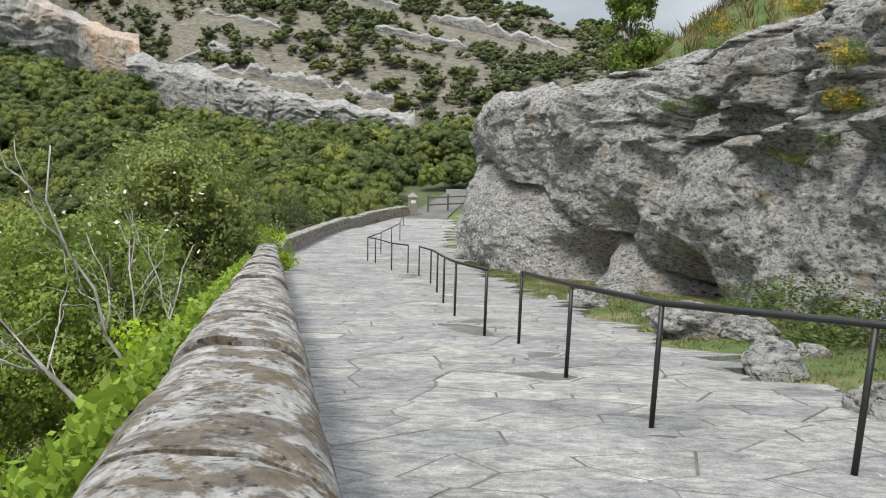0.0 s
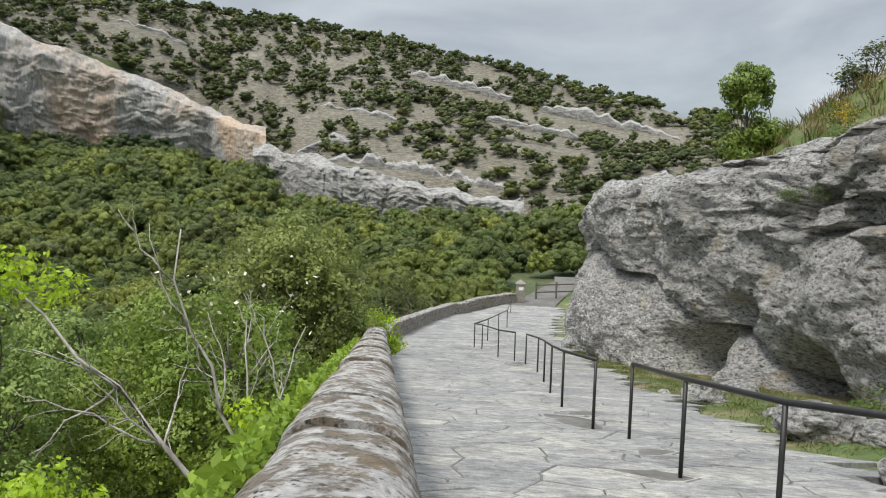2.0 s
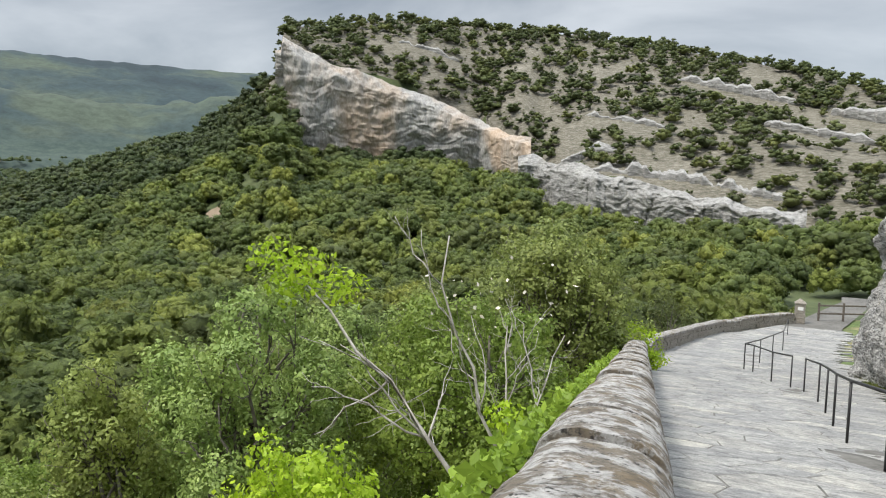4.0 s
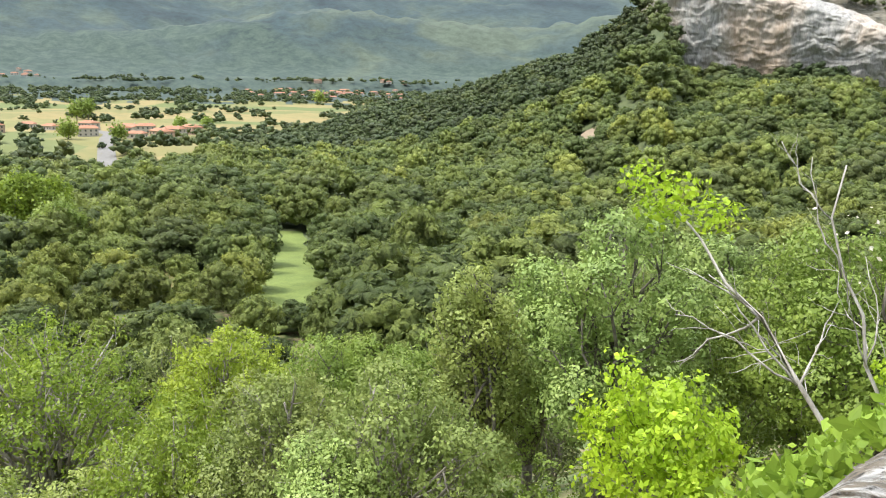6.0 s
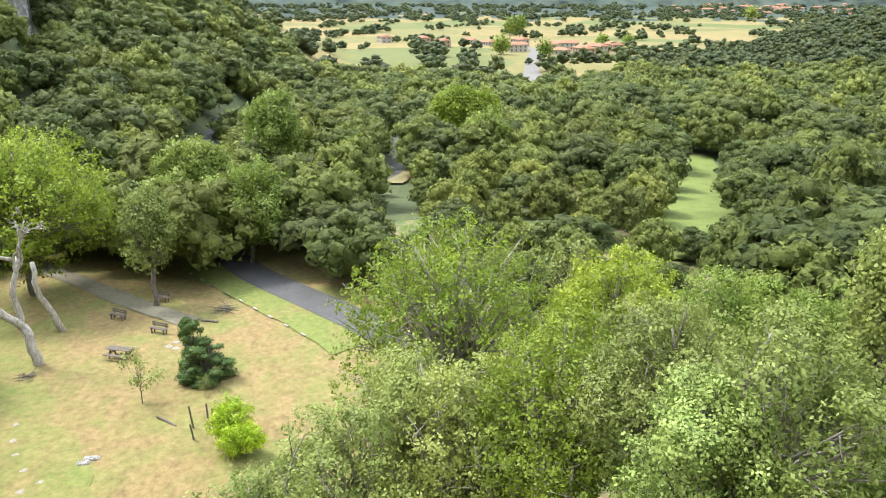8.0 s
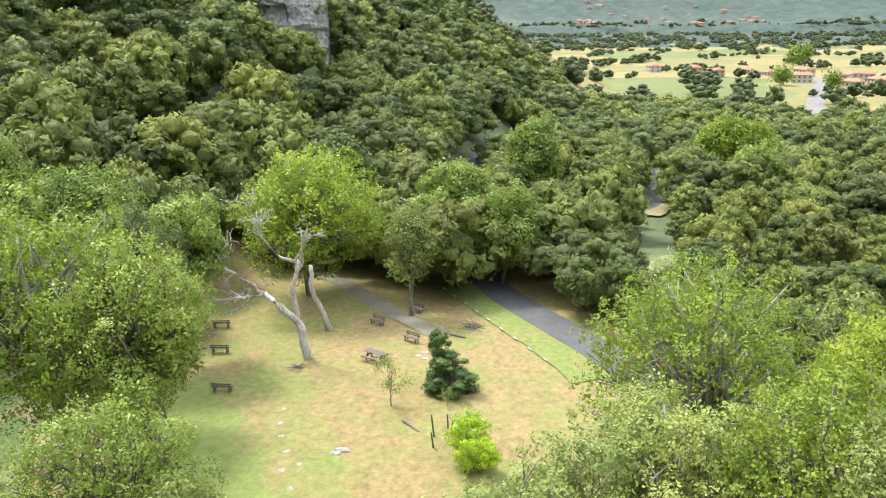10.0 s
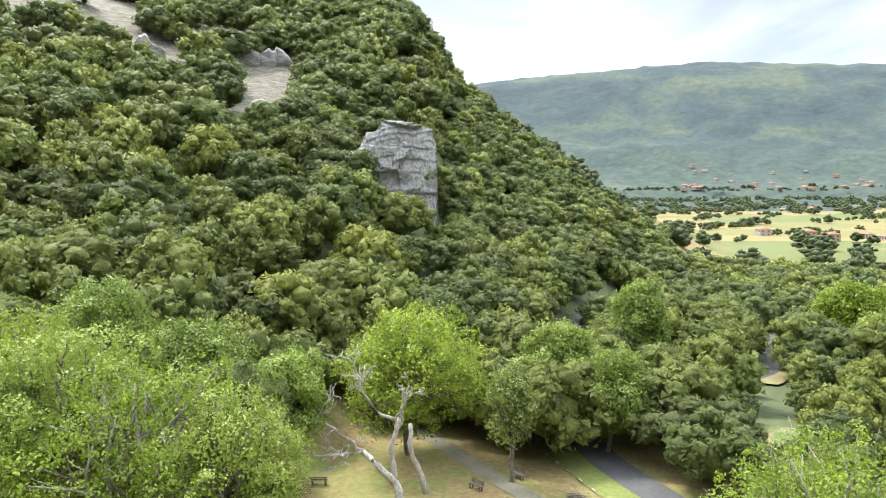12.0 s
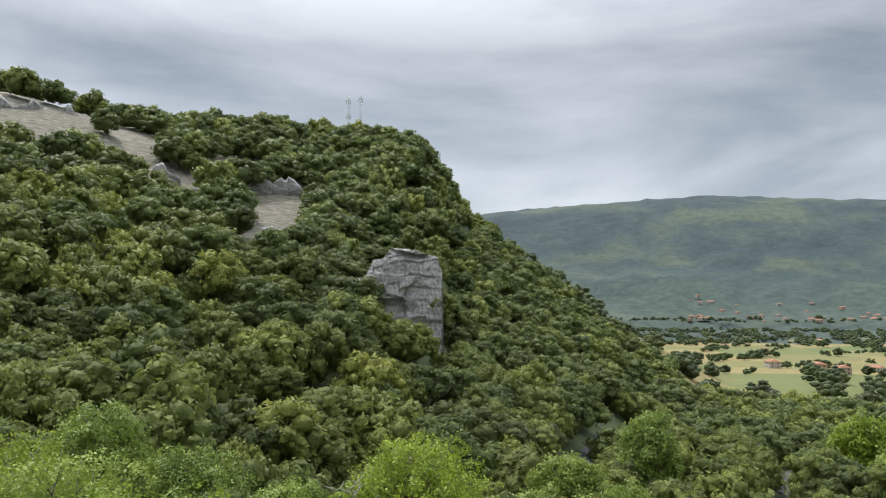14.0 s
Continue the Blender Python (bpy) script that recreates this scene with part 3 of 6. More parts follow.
# ---- rock face beside the way ----
def build_rock():
    """An overhanging limestone mass: a slanting crease with hollows below, bedded blocks and clefts above."""
    ys = np.concatenate([np.linspace(-8, 6, 50), np.linspace(6.1, 40, 440)])
    vs = np.linspace(0, 1, 230)
    Y, V = np.meshgrid(ys, vs, indexing="ij")
    height = interp(Y, (-8, 9.4), (5, 8.6), (12, 7.9), (18, 7.2), (24, 6.9), (30, 7.1), (33, 6.2), (40, 3.0))
    height = height + 0.55 * np.array([noise.noise(Vector((q * 0.55, 0, 4))) for q in ys])[:, None]
    H = V * height
    crease = interp(Y, (10, -1.5), (17.5, 0.1), (22, 2.0), (27, 3.6), (31, 4.5), (36, 5.0)) + 0.25 * np.sin(Y * 1.3)
    over = H - crease
    bulge = np.where(over > 0, -0.6 * np.sin(np.clip(over / 4.0, 0, 1) * 2.6), 0.75 * np.exp(over / 0.3) - 0.55 * smooth(-over / 2.2))
    bulge = bulge * interp(Y, (8, 0.25), (16, 0.8), (22, 1.0), (32, 1.0), (38, 0.4))
    X = rock_x(Y) + 0.75 + bulge
    # hollows at the foot, clefts running up the face: place along the way, height, half-widths, depth
    for cy, ch, sy, sh, depth in ((18.2, 0.5, 0.8, 0.75, 2.3), (23.2, 0.7, 1.2, 0.9, 1.9), (20.8, 2.2, 0.8, 0.35, 0.6), (20.3, 0.4, 0.4, 0.5, -0.5),
                                  (15.4, 6.0, 0.28, 2.2, 0.9), (12.4, 5.0, 0.3, 1.8, 1.1), (10.2, 5.5, 0.35, 2.4, 0.9), (6.5, 3.0, 0.3, 2.5, 0.5), (17.2, 5.4, 0.22, 1.0, 0.6)):
        X = X + depth * np.exp(-((Y - cy) / sy) ** 2 - ((H - ch) / sh) ** 2)
    # a shelf two thirds up the near part
    shelf = interp(Y, (8, 3.4), (18, 3.9), (24, 4.6))
    X = X + 0.75 * smooth((H - shelf) / 0.35) * interp(Y, (8, 1), (17, 0.9), (22, 0))
    back = smooth((V - interp(Y, (5, 0.74), (16, 0.76), (26, 0.84))) / 0.26)
    X = X + back * interp(Y, (5, 4.0), (16, 3.6), (26, 2.4), (38, 1.6))
    Z = way_z(Y) - 0.3 + H - 2.2 * smooth((V - 0.93) / 0.07)
    tilt = Z + 0.13 * Y
    wob = fbm(X / 2.5, Y / 2.5, Z / 2.5, 3, seed=5)
    # blocks split by joints in the upper, bedded part
    upper = smooth((H - shelf + 0.5) / 0.8) * interp(Y, (10, 1.0), (19, 1.0), (25, 0.25), (32, 0.1))
    cell = np.array([noise.cell(Vector((a, b, 3.0))) for a, b in zip(((Y + 0.3 * tilt + wob * 0.5) / 1.15).ravel(), ((tilt + wob * 0.4) / 0.62).ravel())]).reshape(Y.shape)
    X = X + (cell - 0.5) * 0.5 * upper
    # thin beds weathered back by turns
    bed = np.mod(tilt * 3.1 + wob * 2.2, 1.0)
    X = X - 0.09 * np.minimum(bed * 1.6, (1 - bed) * 5) * (0.06 + 0.8 * upper)
    d = fbm(X / 3.5, Y / 3.5, Z / 3.0, 3) * 0.45
    d += fbm(X / 1.0, Y / 1.0, tilt / 0.75, 4, seed=3) * 0.17
    d -= np.abs(fbm(X / 0.4, Y / 0.4, tilt / 0.32, 4, seed=4)) * 0.1
    X = X + d
    Z = Z + fbm(X / 2, Y / 2, Z / 2, 3, seed=2) * 0.3 * V
    v = np.stack([X, Y, Z], -1).reshape(-1, 3)
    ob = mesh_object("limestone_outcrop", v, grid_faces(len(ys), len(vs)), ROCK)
    tagged(ob, "overhanging grey pitted limestone outcrop with hollows at its foot", "rock", kind="structure")


build_rock()


# ---- handrail ----
def build_rail(points, name="handrail", label="dark iron handrail of round bar on thin posts"):
    rail = thing(name, label, "handrail")
    tops = []
    for k, (x, y) in enumerate(points):
        z = way_z(y)
        bm = bmesh.new()
        tube(bm, [Vector((x, y, z - 0.05)), Vector((x, y, z + 0.93))], [0.021, 0.021], 8)
        part("post", bm, IRON, rail, smooth=True)
        tops.append(Vector((x, y, z + 0.95)))
    bm = bmesh.new()
    tube(bm, tops, [0.025] * len(tops), 8)
    part("top_bar", bm, IRON, rail, smooth=True)
    return rail


build_rail([(4.6, 2.0), (2.55, 4.35), (1.61, 5.4), (1.29, 7.3), (1.07, 9.7)])
build_rail([(0.66, 10.3), (0.3, 12.9), (0.12, 15.4), (-0.02, 17.9), (-0.2, 20.4), (-0.6, 23.6)])
build_rail([(-1.0, 25.0), (-1.6, 26.0), (-2.4, 29.0), (-2.75, 29.6)])
build_rail([(-2.75, 29.6), (-2.5, 33), (-2.3, 37), (-2.1, 41), (-2.4, 51)])


# ---- foliage ----
def sprays(rng, n, lobes, size, spread=0.25, flat=0.75, jitter=0.5, clump=0.0, per=11):
    """n leaf sprays over lobes (centre, radius): 4 corners each, and the way each one faces.
    With clump they gather in tufts of about per leaves at the twigs' ends."""
    c = np.array([b[:3] for b in lobes])
    rad = np.array([b[3] for b in lobes])
    tufts = max(1, n // per) if clump else n
    pick = rng.choice(len(lobes), tufts, p=rad ** 2 / (rad ** 2).sum())
    d = rng.normal(size=(tufts, 3))
    d[:, 2] += 0.25
    d /= np.linalg.norm(d, axis=1, keepdims=True)
    rr = rad[pick] * (1 - np.abs(rng.normal(0, spread, tufts))).clip(0.2, 1.15)
    p = c[pick] + d * rr[:, None] * np.array([1, 1, flat])
    if clump:
        which = rng.integers(0, tufts, n)
        p, d = p[which] + rng.normal(0, clump, (n, 3)), d[which]
    nrm = d * 0.8 + np.array([0, 0, 0.25]) + rng.normal(0, jitter, (n, 3))
    nrm /= np.linalg.norm(nrm, axis=1, keepdims=True)
    a = np.cross(nrm, rng.normal(size=(n, 3)))
    a /= np.linalg.norm(a, axis=1, keepdims=True)
    b = np.cross(nrm, a)
    s = size * rng.uniform(0.6, 1.3, (n, 1))
    k = rng.uniform(0.45, 0.75, (n, 1))
    return np.stack([p - a * s, p - b * s * k + a * s * 0.15, p + a * s, p + b * s * k - nrm * s * 0.15], 1), d * 0.7 + nrm * 0.55


def crown_cards(rng, n, lobes, size, spread=0.25, flat=0.75):
    return sprays(rng, n, lobes, size, spread, flat, 0.75)[0]


def leaf_tris(rng, n, lobes, size):
    """Three-cornered leaf sprays for woods further off."""
    q, face = sprays(rng, n, lobes, size, 0.14, 0.75, 0.45)
    mid = q.mean(1, keepdims=True)
    a, b = q[:, 2:3] - q[:, 0:1], q[:, 3:4] - q[:, 1:2]
    return mid + np.concatenate([a * 0.5, -a * 0.28 + b * 0.7, -a * 0.28 - b * 0.7], 1), np.repeat(face, 3, 0)


def dome_lobes(rng, n, wide=0.5, low=0.25, bump_lo=0.1, bump_hi=0.2):
    """Many small lobes over a domed crown (height 1), a few larger ones inside: the knobbly head of an oak."""
    out = []
    squash, lean = rng.uniform(0.85, 1.1), rng.normal(0, 0.05, 2)
    mid, half = (1 + low) / 2 - 0.06, (1 - low) / 2 * 0.86
    for k in range(n):
        u = 1 - 1.55 * (k + 0.5) / n
        a = k * 2.39996 + rng.normal(0, 0.35)
        ring = math.sqrt(max(0.0, 1 - u * u))
        swell = rng.uniform(0.72, 1.0) * (1 + 0.14 * math.sin(2 * a + squash * 9))
        out.append((math.cos(a) * ring * wide * 0.82 * swell + lean[0], math.sin(a) * ring * wide * 0.82 * swell * squash + lean[1],
                    mid + u * half * swell, rng.uniform(bump_lo, bump_hi)))
    return out


def make_lobes(rng, n, wide=0.5, tall=1.0, low=0.3, small=0.26, big=0.4):
    """Lobes of a crown in a unit tree (height 1)."""
    out = []
    for k in range(n):
        a, h = rng.uniform(0, 2 * math.pi), rng.uniform(low, 0.86 * tall)
        t = (h - low) / (tall - low)
        reach = wide * math.sqrt(max(0.05, 1 - (2 * t - 0.75) ** 2 * 0.8)) * rng.uniform(0.25, 0.7)
        out.append((math.cos(a) * reach, math.sin(a) * reach, h, rng.uniform(small, big) * wide * (1.1 - 0.4 * t) * 1.3))
    return out


def core_mesh(lobes, shrink=0.72, flat=0.75, sub=1):
    bm = bmesh.new()
    out = []
    for b in lobes:
        made = bmesh.ops.create_icosphere(bm, subdivisions=sub, radius=b[3] * shrink)["verts"]
        for p in made:
            out.append(p.co.normalized()[:])
            p.co *= 1 + 0.55 * noise.noise(p.co / b[3] * 2.2 + Vector(b[:3]) * 9)
            p.co = Vector((p.co.x + b[0], p.co.y + b[1], p.co.z * flat + b[2]))
    v = np.array([p.co[:] for p in bm.verts])
    bm.verts.index_update()
    f = [[p.index for p in q.verts] for q in bm.faces]
    bm.free()
    return v, f, np.array(out)


def unit(n):
    return (n / np.maximum(np.linalg.norm(n, axis=1, keepdims=True), 1e-6)).tolist()


def forest(name, label, places, mat, cards, size, lobes_n, seed=1, core=0.8, bumps=(0.1, 0.2)):
    """One sheet of woodland: every tree a knobbly crown of leaf sprays. places: x, y, z, height, width."""
    rng = np.random.default_rng(seed)
    temps = []
    for k in range(8):
        lobes = dome_lobes(rng, lobes_n, 0.5, 0.2, *bumps)
        q, face = leaf_tris(rng, cards, lobes, size)
        cv, cf, cn = core_mesh(lobes + [(0, 0, 0.5, 0.4)], core, 0.85, 1)
        temps.append((q.reshape(-1, 3), cv, np.array(cf), np.vstack([face, cn])))
    vs, quads, tris, ns, tones, off = [], [], [], [], [], 0
    for x, y, z, h, w in places:
        q, cv, cf, face = temps[rng.integers(len(temps))]
        a = rng.uniform(0, 6.283)
        m = np.array([[math.cos(a) * w, -math.sin(a) * w, 0], [math.sin(a) * w, math.cos(a) * w, 0], [0, 0, h]])
        o = np.array([x, y, z - 0.12 * h])
        v1, v2 = q @ m.T + o, cv @ m.T + o
        quads.append(np.arange(len(v1)).reshape(-1, 3) + off)
        off += len(v1)
        tris.append(cf + off)
        off += len(v2)
        vs += [v1, v2]
        tones.append(np.full(len(v1) + len(v2), rng.random()))
        ca, sa = math.cos(a), math.sin(a)
        ns.append(face @ np.array([[ca, sa, 0], [-sa, ca, 0], [0, 0, 1.0]]))
    if not vs:
        return
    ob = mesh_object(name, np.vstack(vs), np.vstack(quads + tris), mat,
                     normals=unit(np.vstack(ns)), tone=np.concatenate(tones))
    return tagged(ob, label, "trees", kind="stuff")


def scatter(rng, n, yaw0, yaw1, r0, r1, keep, gap):
    """Places over a sector, evenly in area, at least gap metres apart."""
    cells, out = set(), []
    yaw = rng.uniform(yaw0, yaw1, n)
    r = np.sqrt(rng.uniform(r0 * r0, r1 * r1, n))
    x, y = -np.sin(np.radians(yaw)) * r, np.cos(np.radians(yaw)) * r
    ok = keep(x, y, yaw, r)
    for k in np.nonzero(ok)[0]:
        c = (int(x[k] // gap), int(y[k] // gap))
        if c not in cells:
            cells.add(c)
            out.append(k)
    x, y = x[out], y[out]
    return x, y, ground_z(x, y)


def open_ground(x, y, yaw, r):
    """Where woods may stand: not on the meadow, the road, fields, cliffs or clearings."""
    meadow = (yaw > 90) & (yaw < 124) & (r > 30) & (r < interp(yaw, (90, 66), (104, 80), (110, 92), (124, 80)))
    clear = (yaw > 62.4) & (yaw < 67.4) & (r > 86) & (r < 176) | (yaw > 73.3) & (yaw < 76.3) & (r > 105) & (r < 215) | (yaw > 58) & (yaw < 63) & (r > 190) & (r < 226)
    clear = clear | (yaw > 42.4) & (yaw < 44.8) & (r > 312) & (r < 345) | (np.abs(yaw - 76.9) < 1.0) & (r > 262) | (yaw > 84.9) & (yaw < 88.3) & (r > 64) & (r < 198)
    road = (line_gap(x, y, ROAD) < 4.5) | (line_gap(x, y, LANE) < 5)
    fields = r > interp(yaw, (50, 900), (58, 800), (66, 560), (72, 330), (90, 350), (100, 430), (104, 800))
    rc = gorge_cliff(yaw)[0]
    cliff = (yaw < 40) & (r > rc - np.where(yaw < 21, 26, 13))
    crag = (yaw > 109.9) & (yaw < 118) & (r > 153) & (r < 170)
    thin = (yaw > 120) & (r > 200) & (np.array([noise.noise(Vector((a / 28, c / 28, 5.0))) for a, c in zip(x, y)]) > 0.08)
    hidden = (yaw > 104) & (r > 432) | (yaw > 39) & (yaw < 58) & (r > 690) | (yaw < 39) & (yaw > 22.5) & (r > 432)
    return ~(hidden | meadow | clear | fields | cliff | crag | road | on_ledge(x, y, yaw, r) | thin)


def build_woods():
    rng = np.random.default_rng(5)
    spec = [("near_woodland", 7000, 4, 142, 66, 190, 6.6, 9.6, 1200, 0.038, 34, (0.11, 0.19), OAK),
            ("middle_woodland", 12000, -2, 142, 190, 400, 7.6, 9.6, 420, 0.05, 20, (0.13, 0.22), OAK),
            ("far_woodland", 12000, 20, 142, 400, 800, 9.4, 10.5, 110, 0.075, 10, (0.14, 0.24), WOOD_FAR)]
    for name, n, a0, a1, r0, r1, gap, h, cards, size, lobes, bumps, mat in spec:
        x, y, z = scatter(rng, n, a0, a1, r0, r1, open_ground, gap)
        hs = h * rng.uniform(0.6, 1.3, len(x))
        bearing, out = np.degrees(np.arctan2(-x, y)), np.hypot(x, y)
        hs = hs * np.where((bearing > 57) & (bearing < 90) & (out < 128), 0.66, 1.0)  # young growth on the valley floor
        ws = hs * rng.uniform(0.95, 1.35, len(x))
        pale = rng.random(len(x)) < np.where((out < 150) & (bearing > 66), 0.55, 0.28 if r0 < 300 else 0.0)
        if pale.any():
            forest("light_woodland", "lighter green broadleaf trees among the holm oaks", zip(x[pale], y[pale], z[pale], hs[pale] * 1.1, ws[pale] * 0.85), LIGHTWOOD, cards, size, lobes, len(name) + 50, 0.66, bumps)
        x, y, z, hs, ws = x[~pale], y[~pale], z[~pale], hs[~pale], ws[~pale]
        forest(name, "dense dark green holm oak woodland on the slopes", zip(x, y, z, hs, ws), mat, cards, size, lobes, len(name), 0.7, bumps)


build_woods()


def build_scrub():
    """Low bushes on the stony hillsides."""
    rng = np.random.default_rng(9)
    def stony(x, y, yaw, r):
        n = np.array([noise.noise(Vector((a / 26, b / 26, 3.0))) for a, b in zip(x, y)])
        rc = gorge_cliff(yaw)[0]
        n = n + rng.uniform(-0.4, 0.4, len(x))
        return (r > rc + 6) & (n > -0.05 - 0.35 * smooth((r - 470) / 60) - 0.4 * smooth((yaw - 21) / 3)) & ~on_ledge(x, y, yaw, r) & (yaw < 44)
    x, y, z = scatter(rng, 16000, -14, 44, 215, 640, stony, 5.0)
    hs = 4.2 * rng.uniform(0.3, 1.5, len(x)) ** 1.4
    forest("hillside_scrub", "scattered dark green bushes on the stony hillside", zip(x, y, z + 0.3, hs, hs * rng.uniform(1.0, 1.6, len(x))), SCRUBLEAF, 46, 0.1, 6, seed=4, core=0.75, bumps=(0.16, 0.26))


build_scrub()


def build_valley_trees():
    """Hedges, orchards and copses among the fields, and woods on the mountain's foot."""
    rng = np.random.default_rng(12)
    def copse(x, y, yaw, r):
        n = np.array([noise.noise(Vector((a / 90, b / 45, 7.0))) for a, b in zip(x, y)])
        return (r > interp(yaw, (50, 900), (66, 560), (72, 330), (90, 350), (100, 430))) & (n > interp(r, (400, -0.12), (700, 0.1), (1250, 0.2), (1500, -0.1)))
    x, y, z = scatter(rng, 6500, 52, 106, 400, 2100, copse, 12)
    hs = 8 * rng.uniform(0.5, 1.5, len(x))
    forest("valley_trees", "hedgerow trees and copses among the valley fields", zip(x, y, z, hs, hs * rng.uniform(0.9, 1.6, len(x))), WOOD_FAR, 26, 0.13, 7, seed=8, core=0.85, bumps=(0.18, 0.28))


build_valley_trees()


# ---- cliffs across the valley ----
def cliff_sheet(name, label, yaw0, yaw1, dist, foot, rim, mat, nu, nv, lean, rough, seed, blocks=0.0, brow=(0.86, 60)):
    """A rock wall seen from the hill: dist(yaw), foot(yaw) and rim(yaw) as elevations; lean: how far the rim hangs out."""
    a, v = np.meshgrid(np.linspace(yaw0, yaw1, nu), np.linspace(0, 1, nv), indexing="ij")
    d = dist(a)
    zb, zt = d * np.tan(np.radians(foot(a))) - 3, d * np.tan(np.radians(rim(a)))
    z = zb + (zt - zb) * v
    d = d - lean * np.sin(v * 2.2) + np.clip(v - brow[0], 0, 1) * brow[1]
    x, y = -np.sin(np.radians(a)) * d, np.cos(np.radians(a)) * d
    s = rough
    n = fbm(x / 26, y / 26, z / 60, 5, seed=seed) * s + fbm(x / 7, y / 7, z / 5, 4, seed=seed + 1) * s * 0.35
    n -= np.abs(fbm(x / 14, y / 14, z / 40 + x / 60, 3, seed=seed + 4)) * s * 0.3
    n += (np.mod(z / 3.1 + fbm(x / 20, y / 20, z / 9, 3, seed=seed + 7) * 1.6, 1.0) - 0.5) * s * 0.16
    if blocks:  # faces split by upright joints and level beds
        u = d * np.radians(a)
        wave = fbm(x / 9, y / 9, z / 9, 2, seed=seed + 9)
        d = d + blocks * np.array([noise.cell(Vector((p, q, 2.0))) for p, q in zip(((u + wave * 1.5) / 3.4).ravel(), ((z + wave) / 5.0).ravel())]).reshape(d.shape)
        d = d + 0.3 * blocks * np.array([noise.cell(Vector((p, q, 5.0))) for p, q in zip(((u + wave) / 1.3).ravel(), ((z - wave) / 1.1).ravel())]).reshape(d.shape)
    d = d - n
    x, y = -np.sin(np.radians(a)) * d, np.cos(np.radians(a)) * d
    z = z + fbm(x / 12, y / 12, z / 12, 3, seed=seed + 2) * s * 0.4
    ob = mesh_object(name, np.stack([x, y, z], -1).reshape(-1, 3), grid_faces(nu, nv), mat)
    return tagged(ob, label, "cliff", kind="structure")


cliff_sheet("cliff", "long pale limestone cliff streaked ochre and grey above the woods", 20.7, 39.1,
            lambda a: gorge_cliff(np.clip(a, 21, 39))[0] - 5, lambda a: gorge_cliff(np.clip(a, 21.1, 38.7))[1],
            lambda a: gorge_cliff(np.clip(a, 21, 38.7))[2], CLIFF, 300, 80, 8, 4.2, 1)
cliff_sheet("cliff", "low grey limestone cliff band across the gorge", 2, 21.6,
            lambda a: gorge_cliff(np.clip(a, 2, 20.2))[0] - 6, lambda a: gorge_cliff(np.clip(a, 2, 20.2))[1],
            lambda a: gorge_cliff(np.clip(a, 2, 20.2))[2] + 0.4 + 0.3 * fbm(a * 0.5, 0 * a, 0 * a, 3, seed=3), LEDGE, 260, 60, 4, 4.5, 5, 0.9, (0.86, 40))
cliff_sheet("cliff", "smooth bedded limestone ledge on the stony hillside", 2, 18.5,
            lambda a: 360 + 0 * a, lambda a: interp(a, (2, -1.4), (18.5, 0.6)), lambda a: interp(a, (2, -1.0), (10, 1.2), (16, 2.5), (18.5, 1.2)), LEDGE, 160, 24, 2, 4, 9)
cliff_sheet("cliff", "grey and white limestone crag standing out of the wooded hill", 110.1, 117.5,
            lambda a: 166 - 0.8 * (a - 111), lambda a: interp(a, (110.1, -3), (117.5, -2.5)),
            lambda a: interp(a, (110.1, -2.5), (110.25, 3.6), (110.6, 4.9), (112, 5.3), (114, 5.4), (114.6, 4.6), (115.3, 4.5), (115.8, 3.5), (116.8, 3.0), (117.3, 1.8), (117.5, -1)), CRAG, 240, 110, 0.6, 1.8, 13, 1.3, (0.9, 14))
cliff_sheet("cliff", "grey limestone edge of the hilltop crag", 109.2, 112.5,
            lambda a: 372 + 0 * a, lambda a: interp(a, (109.2, 6.5), (112.5, 8)),
            lambda a: interp(a, (109.2, 8), (110, 10.8), (111, 12.5), (112.5, 13.4)), CLIFF, 60, 40, 5, 5, 17)
for k, (a0, a1, e0, e1, h) in enumerate(LEDGES):
    cliff_sheet("rock_ledge", "pale bedded limestone ledge on the hillside", a0, a1, lambda a: slope_r(a, e0 + (e1 - e0) * (a - a0) / (a1 - a0)) + 1.0,
                lambda a: e0 + (e1 - e0) * (a - a0) / (a1 - a0),
                lambda a: e0 + (e1 - e0) * (a - a0) / (a1 - a0) + h * np.clip(np.sin((a - a0) / (a1 - a0) * math.pi), 0, 1) ** 0.35 * (0.62 + 0.5 * fbm(a * 0.9, a * 0.3, 0 * a + k, 4, seed=60 + k)), LEDGE, 130, 24, 1, 1.6, 20 + k, 0.0, (0.84, 26))


# ---- single trees and shrubs ----
def limb(bm, rng, a, b, r0, r1, bend=0.12, n=5, sides=6):
    d = b - a
    side = Vector((rng.normal(), rng.normal(), rng.normal() * 0.5)) * d.length * bend
    pts = [a + d * (k / n) + side * math.sin(math.pi * k / n) + Vector(rng.normal(0, 0.02, 3)) * d.length for k in range(n + 1)]
    tube(bm, pts, [r0 + (r1 - r0) * k / n for k in range(n + 1)], sides)
    return pts


